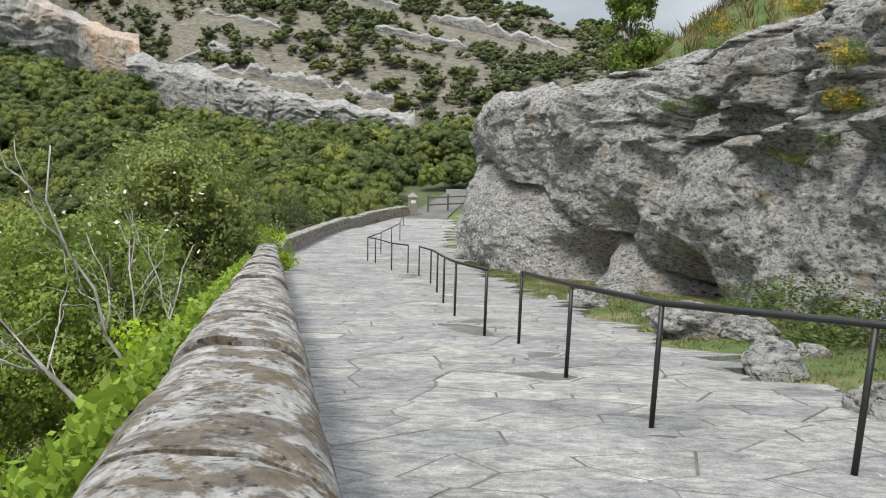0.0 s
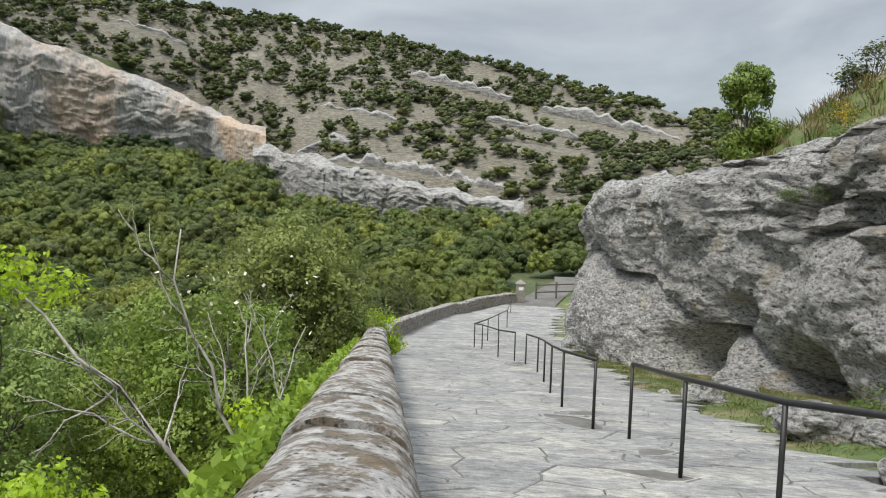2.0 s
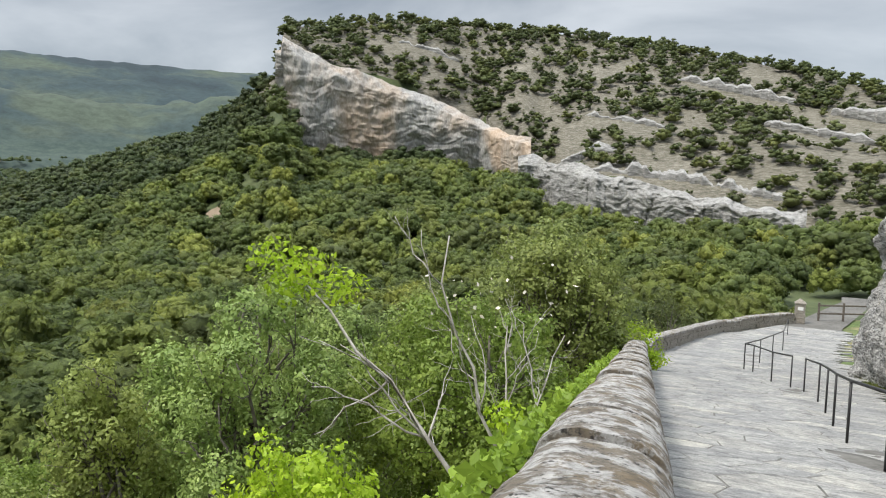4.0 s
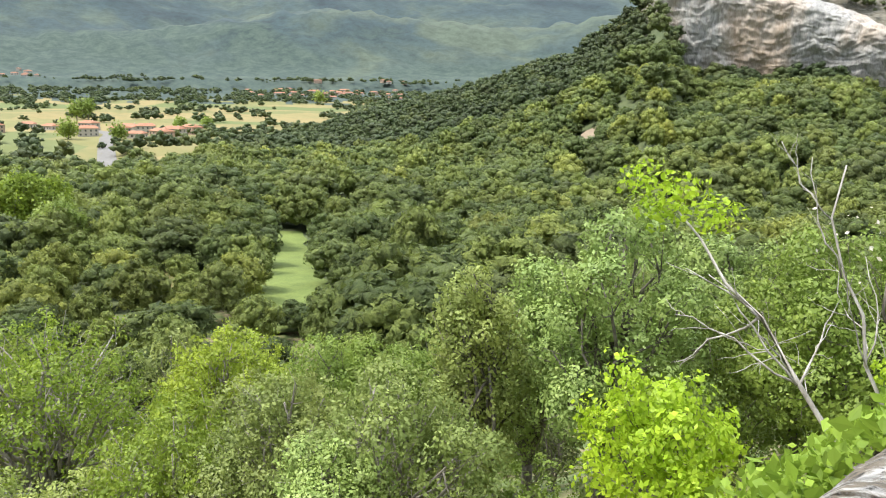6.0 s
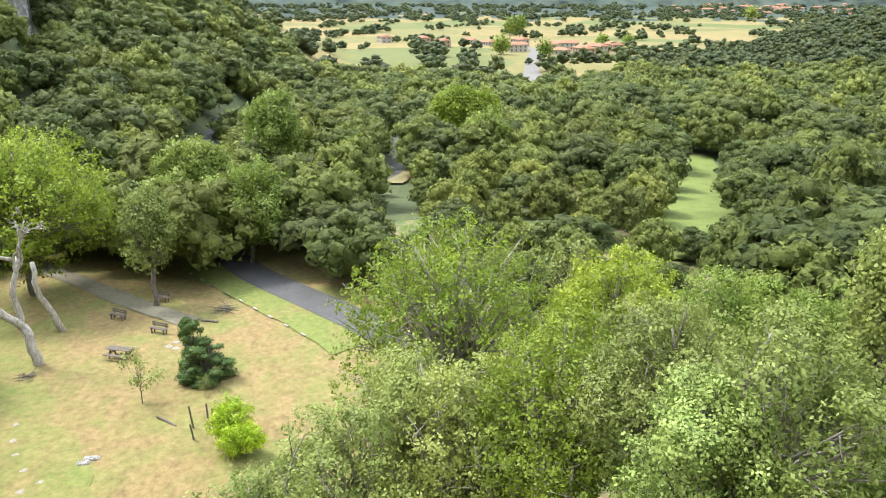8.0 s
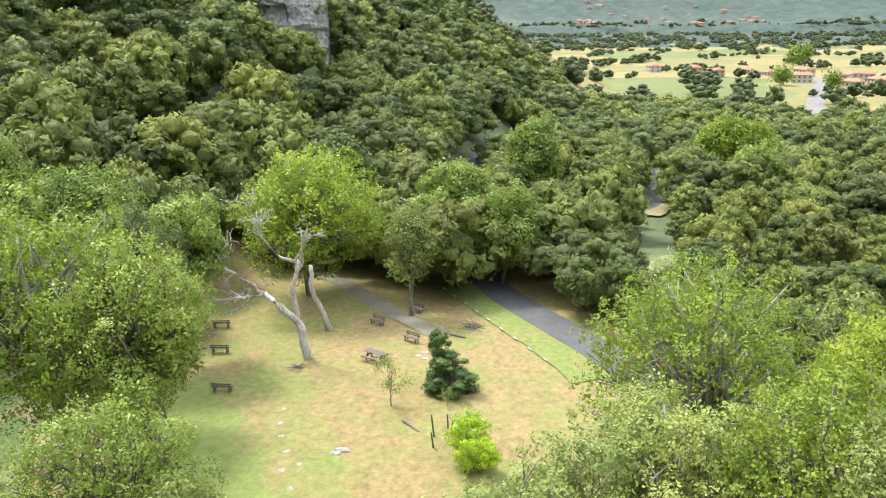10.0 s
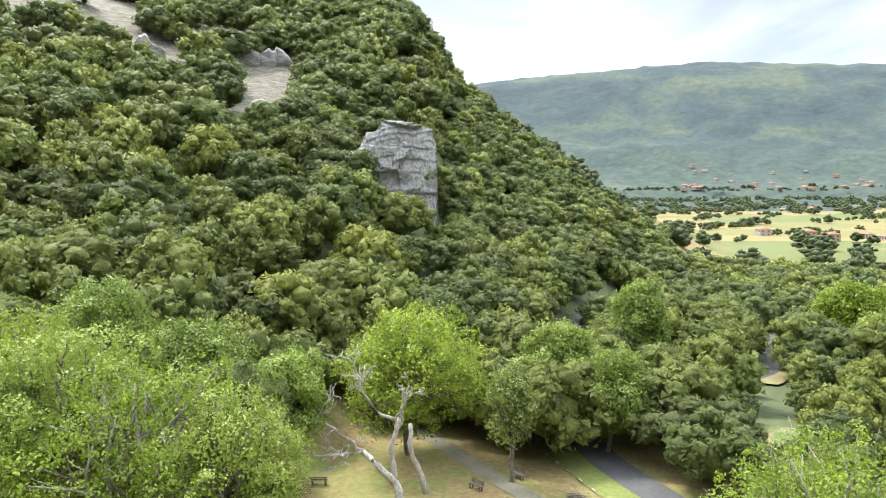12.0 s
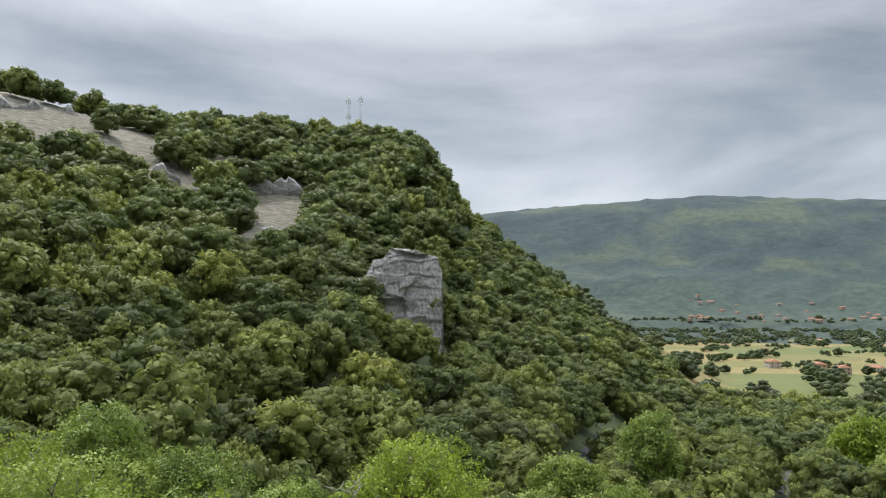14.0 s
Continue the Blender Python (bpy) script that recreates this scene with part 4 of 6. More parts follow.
def tree_template(name, label, category, seed, lobes_n, cards, size, mat, bark=None, wide=0.5, low=0.3, small=0.26, big=0.4,
                  trunk_r=0.018, spread=0.3, twigs=0, core=0.0, flat=0.75, clump=0.0):
    """A tree of height 1 at the origin: trunk with limbs, crown of leaf sprays."""
    rng = np.random.default_rng(seed)
    bark = bark or BARK
    t = thing(name, label, category)
    lobes = make_lobes(rng, lobes_n, wide, 1.0, low, small, big)
    bm = bmesh.new()
    fork = Vector((rng.normal(0, 0.02), rng.normal(0, 0.02), low * 0.8))
    limb(bm, rng, Vector((0, 0, -0.12)), fork, trunk_r * 1.25, trunk_r, 0.03)
    lead = Vector((rng.normal(0, 0.03), rng.normal(0, 0.03), 0.82))
    limb(bm, rng, fork, lead, trunk_r, trunk_r * 0.25, 0.06)
    for b in lobes:
        k = rng.uniform(0, 0.7)
        start = fork.lerp(lead, k * min(1, max(0, (b[2] - low) / 0.6)))
        pts = limb(bm, rng, start, Vector(b[:3]), trunk_r * 0.5, trunk_r * 0.12, 0.12, 4, 5)
        for q in range(twigs):
            e = Vector(b[:3]) + Vector(rng.normal(0, 1, 3)).normalized() * b[3] * 1.08
            limb(bm, rng, pts[3], e, trunk_r * 0.14, trunk_r * 0.04, 0.1, 2, 3)
    part("trunk", bm, bark, t, smooth=True)
    q, face = sprays(rng, cards, lobes, size, spread, flat, 0.55, clump)
    v, f, nr = q.reshape(-1, 3), np.arange(cards * 4).reshape(-1, 4).tolist(), np.repeat(face, 4, 0)
    if core:
        cv, cf, cn = core_mesh(lobes, core, flat, 2)
        f += [[i + len(v) for i in c] for c in cf]
        v, nr = np.vstack([v, cv]), np.vstack([nr, cn])
    mesh_object("crown", v, f, mat, t, normals=unit(nr))
    return t


def polar(yaw, r):
    return -math.sin(radians(yaw)) * r, math.cos(radians(yaw)) * r


def plant(kind, yaw, r, top=None, height=None, width=None, turn=0, label=""):
    """Grows a tree of a kind on the ground at a bearing and distance; its top at the elevation given."""
    x, y = polar(yaw, r)
    z = float(ground_z([x], [y])[0])
    h = height or (r * math.tan(radians(top)) - z)
    return grow_tree(kind, x, y, z, h, width or h, r, int(yaw * 10 + turn), label)


def grow_tree(kind, x, y, z, h, w, far, seed, label=""):
    """A tree in metres: bare trunk, crown of knobbly lobes at the limbs' ends, leaves in tufts."""
    name, words, cat, mat, bark, aspect, lobes_n, bumps, cover, gaps = kind
    rng = np.random.default_rng(seed)
    t = thing(name, label or words, cat, pose(x, y, z))
    ch = min(h * 0.86, max(w * aspect, h * 0.8 if h < 12 else 0))
    base = h - ch
    unit_lobes = dome_lobes(rng, lobes_n, 0.5, 0.0, *bumps) + make_lobes(rng, lobes_n // 3, 0.36, 0.9, 0.15, 0.3, 0.5)
    keep = [b for b in unit_lobes if rng.random() > gaps]
    mean = (w * 2 + ch) / 3
    lobes = [(b[0] * w, b[1] * w, base + b[2] * ch, b[3] * mean) for b in keep]
    thick = 0.016 * h + 0.02
    bm = bmesh.new()
    fork = Vector((rng.normal(0, 0.02) * w, rng.normal(0, 0.02) * w, base + 0.12 * ch))
    limb(bm, rng, Vector((0, 0, -0.3)), fork, thick * 1.2, thick * 0.9, 0.03)
    lead = Vector((rng.normal(0, 0.05) * w, rng.normal(0, 0.05) * w, base + 0.8 * ch))
    limb(bm, rng, fork, lead, thick * 0.9, thick * 0.2, 0.06)
    for b in lobes:
        start = fork.lerp(lead, rng.uniform(0, 0.7) * min(1, max(0, (b[2] - base) / ch)))
        pts = limb(bm, rng, start, Vector(b[:3]), thick * 0.4, thick * 0.1, 0.12, 4, 5)
        for q in range(3):
            e = Vector(b[:3]) + Vector(rng.normal(0, 1, 3)).normalized() * b[3] * 1.1
            limb(bm, rng, pts[3], e, thick * 0.11, thick * 0.03, 0.1, 2, 3)
    part("trunk", bm, bark, t, smooth=True)
    s = 0.022 + 0.0017 * far
    area = sum(12.5 * b[3] ** 2 for b in lobes)
    n = int(min(30000, cover * area / (1.2 * s * s)))
    q, face = sprays(rng, n, lobes, s, 0.2, 0.9, 0.55, s * 1.6)
    mesh_object("crown", q.reshape(-1, 3), np.arange(n * 4).reshape(-1, 4), mat, t, normals=unit(np.repeat(face, 4, 0)), tone=np.full(n * 4, rng.random()))
    return t


PALEBARK = bark_material("pale_grey_bark", (0.12, 0.105, 0.09), (0.34, 0.31, 0.27))
LIGHTGREEN = leaf_material("light_green_leaves", (0.24, 0.34, 0.085), (0.44, 0.54, 0.18), 0.6, 0.3)
# name, label, category, leaves, bark, crown height to width, lobes, lobe sizes, leaf cover, share of lobes missing
WILLOW = ("shrub_tree", "tall rounded green shrub beyond the parapet", "shrub", SILVER, BARK, 1.0, 50, (0.08, 0.15), 0.85, 0.1)
AIRY = ("young_tree", "light green young tree with airy foliage on the slope", "tree", LIGHTGREEN, BARK, 1.35, 40, (0.07, 0.14), 0.5, 0.3)
SLIM = ("young_tree", "slim pale green young tree on the slope", "tree", SILVER, BARK, 2.2, 40, (0.08, 0.16), 0.45, 0.3)
BRIAR = ("wild_rose_bush", "tangled wild rose bush beside the parapet", "bush", MIDGREEN, BARK, 0.9, 44, (0.08, 0.15), 0.4, 0.2)
BIGOAK = ("oak_tree", "spreading oak with fresh bright green leaves", "tree", BRIGHT, PALEBARK, 0.85, 80, (0.07, 0.13), 0.75, 0.1)
GREYOAK = ("oak_tree", "grey-green downy oak on the slope below the parapet", "tree", SILVER, PALEBARK, 1.0, 60, (0.07, 0.13), 0.65, 0.15)
LIME = ("lime_tree", "tall bright green broadleaf tree at the meadow edge", "tree", BRIGHT, BARK, 0.72, 90, (0.07, 0.13), 0.75, 0.05)
ROUND = ("round_tree", "mid green broadleaf tree", "tree", MIDGREEN, BARK, 1.0, 50, (0.09, 0.16), 0.6, 0.1)
DARK = ("holm_oak", "dark green holm oak", "tree", OAK, BARK, 0.9, 50, (0.09, 0.16), 0.75, 0.05)
TALL = ("poplar_tree", "tall light green roadside tree", "tree", MIDGREEN, BARK, 1.7, 50, (0.1, 0.17), 0.7, 0.1)
BRIGHTBUSH = tree_template("bush", "bright yellow-green bush below the parapet", "bush", 4, 30, 7000, 0.019, YELLOW, wide=0.6, low=0.12, small=0.14, big=0.3, twigs=2, trunk_r=0.014, clump=0.03)


def build_slope_trees():
    # beyond the parapet
    plant(WILLOW, 18.6, 24, top=-2.2, width=5.6)
    plant(BRIAR, 22.5, 15, top=-8.5, width=4.8)
    plant(BRIAR, 27.5, 17, top=-9.5, width=4.5, turn=80)
    plant(AIRY, 40.5, 16.5, top=-5.2, width=4.2)
    plant(AIRY, 33, 25, top=-7.5, width=6.0, turn=130)
    plant(SLIM, 50.8, 16.5, top=-8.6, width=2.2)
    plant(AIRY, 46.5, 20, top=-11, width=4.0, turn=60)
    plant(GREYOAK, 58, 14, top=-18, width=5.0)
    plant(GREYOAK, 66, 18, top=-19, width=6.0, turn=40)
    plant(BIGOAK, 74, 20, top=-21, width=7, turn=90)
    plant(AIRY, 62, 13, top=-24, width=3.6, turn=190)
    plant(GREYOAK, 86, 22, top=-23, width=6, turn=20)
    plant(GREYOAK, 82, 20, top=-25, width=6.5, turn=150)
    plant(BIGOAK, 82.3, 31, top=-14.2, width=12.5)
    plant(BIGOAK, 70, 36, top=-16.5, width=10, turn=100)
    plant(GREYOAK, 92, 19, top=-27, width=6.0, turn=200)
    plant(GREYOAK, 98, 21, top=-30.5, width=5.0, turn=20)
    plant(GREYOAK, 105, 19, top=-33.5, width=4.5, turn=100)
    plant(ROUND, 62, 34, top=-17, width=8)
    plant(ROUND, 54, 32, top=-17.5, width=8, turn=60)
    # by the meadow
    plant(LIME, 112.6, 80, top=-7.4, width=19)
    plant(SLIM, 104.8, 72, top=-11.5, width=4.6, turn=45, label="young poplar-like tree with bare trunk beside the track")
    plant(ROUND, 97.8, 82, top=-10.8, width=9.5, turn=30)
    plant(ROUND, 101.3, 92, top=-9.0, width=9, turn=80)
    plant(TALL, 95.6, 112, top=-5.8, width=9)
    plant(ROUND, 125.5, 33, top=-13, width=8)
    plant(ROUND, 128, 27, top=-22, width=7, turn=70)
    plant(BIGOAK, 131, 36, top=-9.8, width=12, turn=210, label="oak with pale yellow-green spring leaves")
    plant(GREYOAK, 124.5, 24, top=-30, width=5, turn=10)
    plant(DARK, 125, 55, top=-11, width=9, turn=150)
    plant(ROUND, 137, 40, top=-8, width=9, turn=190)
    plant(BIGOAK, 137, 50, top=-6.5, width=13, turn=60, label="oak with pale yellow-green spring leaves")
    plant(ROUND, 121.5, 64, top=-10.5, width=9, turn=15)
    plant(ROUND, 128, 66, top=-8.0, width=10, turn=25)
    plant(ROUND, 133.5, 72, top=-5.0, width=11, turn=35)
    plant(ROUND, 93, 88, top=-14, width=9, turn=10)
    plant(ROUND, 100, 86, top=-12, width=9, turn=110)
    plant(ROUND, 103.5, 84, top=-11, width=8, turn=210)
    plant(BIGOAK, 82.2, 150, top=-5.8, width=15, turn=10)
    plant(TALL, 80.5, 135, top=-7.5, width=10, turn=70)


build_slope_trees()


def stand(template, x, y, z, h, w, turn, used=set()):
    m = pose(x, y, z, 0, 0, turn) @ Matrix.Diagonal((w, w, h, 1))
    if template in used:
        ob = copy_thing(template, m)
        ob.matrix_basis = m
    else:
        used.add(template)
        template.matrix_world = m
        ob = template
    return ob


FILL = [tree_template("slope_shrub", "green shrub among others on the steep slope", "shrub", 101, 30, 2300, 0.0185, MIDGREEN, low=0.12, small=0.13, big=0.26, twigs=0, trunk_r=0.012, clump=0.028),
        tree_template("slope_shrub", "grey-green downy oak shrub on the steep slope", "shrub", 102, 30, 2300, 0.0185, SILVER, low=0.12, small=0.13, big=0.26, twigs=0, trunk_r=0.012, clump=0.028),
        tree_template("slope_shrub", "bright green shrub among others on the steep slope", "shrub", 103, 30, 2300, 0.0185, BRIGHT, low=0.12, small=0.13, big=0.26, twigs=0, trunk_r=0.012, clump=0.028),
        tree_template("slope_shrub", "dark green oak shrub on the steep slope", "shrub", 104, 30, 2300, 0.0185, OAK, low=0.12, small=0.13, big=0.26, twigs=0, trunk_r=0.012, clump=0.028)]


for yaw_, r_, h_, w_, a_ in ((36.8, 9.5, 2.6, 2.4, 0), (13.6, 25, 2.8, 2.6, 50)):
    x, y = polar(yaw_, r_)
    top_ = r_ * math.tan(radians(-18.3 if r_ < 12 else -9.8))
    stand(BRIGHTBUSH, x, y, top_ - h_, h_, w_, a_)


def build_slope_scrub():
    """Shrubs that clothe the slope under the parapet."""
    rng = np.random.default_rng(21)
    kinds = [FILL[0], FILL[1], FILL[1], FILL[0], FILL[2], FILL[3]]
    made = 0
    pts = []
    while made < 110:
        yaw, r = rng.uniform(10, 142), rng.uniform(9, 66)
        if 88 < yaw < 125 and r > 14 or r > 45 and yaw > 85:
            continue
        x, y = polar(yaw, r)
        if wall_x(y) - x < 3.5 or any((x - a) ** 2 + (y - b) ** 2 < (1.2 + r * 0.055) ** 2 for a, b in pts):
            continue
        pts.append((x, y))
        k = kinds[int(rng.integers(len(kinds)))]
        h = rng.uniform(1.5, 2.6) * (0.6 + r / 22)
        stand(k, x, y, float(ground_z([x], [y])[0]), h, h * rng.uniform(0.9, 1.3), float(rng.uniform(0, 360)))
        made += 1


build_slope_scrub()


# ---- beside the way ----
def build_far_parapet():
    par = thing("far_parapet", "low rubble stone wall with flat coping along the lower footway", "wall", kind="structure")
    pts = [(-5.7, 26.6), (-6.45, 31), (-6.5, 41.5), (-6.1, 48), (-4.6, 53), (-2.5, 56.2)]
    rng = random.Random(8)
    for (ax, ay), (bx, by) in zip(pts, pts[1:]):
        ln = math.hypot(bx - ax, by - ay)
        ang = math.degrees(math.atan2(by - ay, bx - ax))
        bm = bmesh.new()
        n = max(2, int(ln / 0.6))
        for k in range(n):
            t = (k + 0.5) / n
            x, y = ax + (bx - ax) * t, ay + (by - ay) * t
            z = float(way_z(y))
            for row in range(4):
                for q in range(2):
                    s = t + (q - 0.5) * 0.5 / n + (0.25 / n if row % 2 else 0)
                    px, py = ax + (bx - ax) * s, ay + (by - ay) * s
                    box(bm, (0.5 * ln / n * rng.uniform(0.86, 1.0), 0.42 * rng.uniform(0.9, 1.06), 0.185),
                        pose(px, py, z - 0.25 + row * 0.2 + 0.1, rng.uniform(-2, 2), rng.uniform(-2, 2), ang + rng.uniform(-3, 3)))
        part("masonry", bm, RUBBLE, par)
        k = 0.0
        while k < ln - 0.2:
            w = min(rng.uniform(0.7, 1.1), ln - k)
            t = (k + w / 2) / ln
            y = ay + (by - ay) * t
            tilt = math.degrees(math.atan2(float(way_z(by) - way_z(ay)), ln))
            bm = bmesh.new()
            box(bm, (w - 0.015, 0.52, 0.15), pose(0, 0, 0), 0.03)
            st = part("coping_stone", bm, COPING, par)
            st.matrix_world = pose(ax + (bx - ax) * t, y, float(way_z(y)) + 0.62 + rng.uniform(-0.015, 0.015), 0, -tilt, ang)
            k += w
    return par


build_far_parapet()


def build_pillar():
    p = thing("stone_pillar", "square stone gate pillar with pyramid cap and small white plate", "pillar", pose(-2.0, 56.6, float(way_z(56.6)), 0, 0, 8))
    bm = bmesh.new()
    rng = random.Random(2)
    for k in range(4):
        box(bm, (0.62 + rng.uniform(-0.02, 0.02), 0.62, 0.315), pose(0, 0, 0.16 + k * 0.32), 0.02)
    part("shaft", bm, RUBBLE, p)
    bm = bmesh.new()
    box(bm, (0.7, 0.7, 0.1), pose(0, 0, 1.33), 0.015)
    bmesh.ops.create_cone(bm, cap_ends=True, segments=4, radius1=0.45, radius2=0.06, depth=0.26, matrix=pose(0, 0, 1.5, 0, 0, 45))
    part("cap", bm, RUBBLE, p)
    bm = bmesh.new()
    box(bm, (0.34, 0.02, 0.22), pose(0, -0.33, 1.0))
    part("plate", bm, simple("white_enamel", (0.7, 0.7, 0.68), (0.82, 0.82, 0.8), 12, 0.4), p, "white plate")


build_pillar()

OLDWOOD = simple("weathered_wood", (0.06, 0.05, 0.042), (0.19, 0.16, 0.135), 9, 0.9, depth=0.01, world_space=False, stretch=(1, 8, 8))


def build_fence():
    f = thing("wooden_fence", "dark wooden post and rail fence behind the pillar", "fence")
    for k in range(3):
        x, y = -0.9 + k * 1.5, 58.5 + k * 0.8
        bm = bmesh.new()
        box(bm, (0.12, 0.12, 1.3), pose(x, y, float(way_z(y)) + 0.6, 0, 0, 20), 0.01)
        part("post", bm, OLDWOOD, f)
    for h in (0.5, 1.05):
        bm = bmesh.new()
        box(bm, (3.6, 0.06, 0.11), pose(0.6, 59.3, float(way_z(59)) + h, 0, 0, 28), 0.01)
        part("rail", bm, OLDWOOD, f)


build_fence()


def boulder(x, y, size, seed, label="rough pale limestone boulder in the grass beside the way", flat=0.6, z=None, mat=None, name="boulder"):
    bm = bmesh.new()
    bmesh.ops.create_icosphere(bm, subdivisions=4 if size > 0.7 else 3, radius=0.5)
    for v in bm.verts:
        n = noise.fractal(v.co * 1.6 + Vector((seed, 0, 0)), 1.0, 2.0, 3) * 0.42 + noise.fractal(v.co * 6 + Vector((0, seed, 0)), 1.0, 2.0, 4) * 0.1
        v.co *= 1 + n
        v.co.z *= flat
    for v in bm.verts:
        v.co *= size
    me = bpy.data.meshes.new(name)
    bm.to_mesh(me)
    bm.free()
    me.materials.append(mat or ROCK)
    ob = new(name, me)
    z = float(ground_z([x], [y])[0]) if z is None else z
    ob.matrix_world = pose(x, y, z + size * flat * 0.22, 0, 0, seed * 40)
    return tagged(ob, label, "rock", "boulders beside the way")


for k, (x, y, s, fl) in enumerate([(3.72, 8.1, 0.75, 0.75), (3.85, 11.2, 1.15, 0.6), (4.5, 10.8, 0.75, 0.6), (3.1, 15.7, 0.75, 0.75), (3.75, 6.0, 0.65, 0.7), (4.3, 14.2, 0.5, 0.6), (3.9, 13.6, 0.4, 0.6), (4.4, 18.2, 0.9, 0.5), (4.7, 9.3, 0.35, 0.6), (2.6, 17.2, 0.3, 0.6)]):
    boulder(x, y, s, k + 1.3, flat=fl)


# ---- grass, herbs and flowers ----
def blades(name, label, places, mat, height, width, per, seed, lean=0.5):
    """Tufts of grass: places (x, y, z, scale)."""
    rng = np.random.default_rng(seed)
    p = np.repeat(np.array(places), per, 0)
    n = len(p)
    base = p[:, :3] + np.concatenate([rng.normal(0, 0.09, (n, 2)) * p[:, 3:4], np.zeros((n, 1))], 1)
    a = rng.uniform(0, 6.283, n)
    side = np.stack([np.cos(a), np.sin(a), 0 * a], 1) * width * p[:, 3:4] * 0.5
    tip = base + np.concatenate([rng.normal(0, lean, (n, 2)) * height, rng.uniform(0.4, 1.0, (n, 1)) * height], 1) * p[:, 3:4]
    mid = base * 0.45 + tip * 0.55 + np.array([0, 0, 0.12]) * height
    v = np.stack([base - side, base + side, mid + side * 0.6, tip, mid - side * 0.6], 1).reshape(-1, 3)
    f = np.arange(n * 5).reshape(-1, 5)
    return tagged(mesh_object(name, v, f, mat), label, "grass", kind="stuff")


GRASS = leaf_material("green_grass", (0.1, 0.15, 0.03), (0.22, 0.26, 0.07), 1.5, 0.3)
STRAW = leaf_material("dry_grass", (0.2, 0.155, 0.065), (0.34, 0.28, 0.14), 1.5, 0.3)
BLOOM = leaf_material("yellow_flowers", (0.7, 0.48, 0.02), (0.85, 0.62, 0.04), 2.0, 0.2)
WHITE_BLOOM = leaf_material("white_flowers", (0.75, 0.72, 0.68), (0.9, 0.88, 0.85), 2.0, 0.2)
HERB = leaf_material("low_herbs", (0.09, 0.15, 0.035), (0.2, 0.27, 0.07), 1.5, 0.35)


def build_grass():
    rng = np.random.default_rng(31)
    verge = []
    for k in range(2600):
        y = rng.uniform(3.5, 34)
        e0, e1 = float(right_x(y)), float(rock_x(y)) + 0.6
        x = e0 + (e1 - e0) * rng.uniform(-0.03, 1)
        verge.append((x, y, float(land(np.array([x]), np.array([y]))[0]) - 0.01, rng.uniform(0.5, 1.2) * (0.5 + 0.5 * (x > e0 + 0.3))))
    half = int(len(verge) * 0.6)
    blades("verge_grass", "short green grass between the paving and the rock", verge[:half], GRASS, 0.11, 0.012, 14, 1)
    blades("verge_dry_grass", "short dry grass and moss between the paving and the rock", verge[half:], STRAW, 0.08, 0.012, 12, 2)
    top, dry = [], []
    for k in range(2600):
        y = rng.uniform(6, 42)
        x = float(rock_x(y)) + float(interp(y, (8, 3.6), (16, 4.0), (30, 2.2))) + rng.uniform(0, 11)
        z = float(land(np.array([x]), np.array([y]))[0])
        (dry if rng.random() < 0.7 else top).append((x, y, z + 0.02, rng.uniform(0.7, 1.5)))
    blades("hilltop_dry_grass", "tall dry straw-coloured grass on top of the outcrop", dry, STRAW, 0.42, 0.028, 12, 3, 0.3)
    blades("hilltop_grass", "green grass tufts on top of the outcrop", top, GRASS, 0.4, 0.028, 12, 4, 0.3)


build_grass()

# herbs growing in clefts of the rock, some in flower
HERBBUSH = tree_template("rock_herb", "low green herb cushion growing on the rock", "plant", 41, 12, 1500, 0.03, HERB, wide=1.0, low=0.1, trunk_r=0.01)
GORSE = tree_template("gorse_bush", "yellow-flowering gorse on the rock", "bush", 42, 14, 1800, 0.028, HERB, wide=0.9, low=0.15, trunk_r=0.012)
rngf = np.random.default_rng(43)
mesh_object("flowers", crown_cards(rngf, 700, make_lobes(rngf, 9, 0.85, 1.0, 0.35), 0.028).reshape(-1, 3), np.arange(2800).reshape(-1, 4).tolist(), BLOOM, GORSE, "small yellow flowers")["kind"] = "stuff"


def aimed(yaw, elev, r):
    x, y = polar(yaw, r)
    return x, y, r * math.tan(radians(elev))


for k, (x, y, z, h, w) in enumerate([(6.39, 12.72, 0.53, 0.5, 0.5), (6.53, 12.95, -0.18, 0.45, 0.55), (6.48, 13.84, -1.14, 0.3, 0.7), (6.42, 14.66, -1.06, 0.25, 0.6), (8.42, 24.95, 1.69, 0.8, 0.8), (9.75, 22.22, 2.24, 0.5, 0.8)]):
    stand(GORSE, x, y, z - 0.12, h, w, k * 70)
for k, (x, y, z, h, w) in enumerate([(6.76, 20.22, 0.33, 0.8, 0.9), (5.63, 18.31, -0.41, 0.4, 0.7), (8.02, 22.84, 0.86, 0.9, 1.0), (5.75, 11.4, -3.5, 0.9, 1.5), (5.6, 12.3, -3.75, 0.6, 1.2), (6.0, 10.5, -3.35, 0.8, 1.5), (5.62, 14.19, -4.13, 0.35, 1.1),
                                     (5.33, 20.43, -0.41, 0.4, 0.8), (6.59, 12.77, -0.8, 0.4, 0.5), (4.7, 12.5, -3.85, 0.25, 0.8), (5.2, 10.0, -3.35, 0.25, 0.9)]):
    stand(HERBBUSH, x, y, z - 0.1, h, w, k * 50)
CROWNTREE = tree_template("hawthorn_tree", "small bright green hawthorn on top of the outcrop", "tree", 44, 34, 9000, 0.017, MIDGREEN, wide=0.42, low=0.04, small=0.16, big=0.34, twigs=3, trunk_r=0.014, core=0.4)
x, y = polar(-13.0, 30)
z0 = float(ground_z([x], [y])[0]) - 0.1
stand(CROWNTREE, x, y, z0, 4.5 - z0, 3.4, 20)
x, y = polar(-20.3, 31)
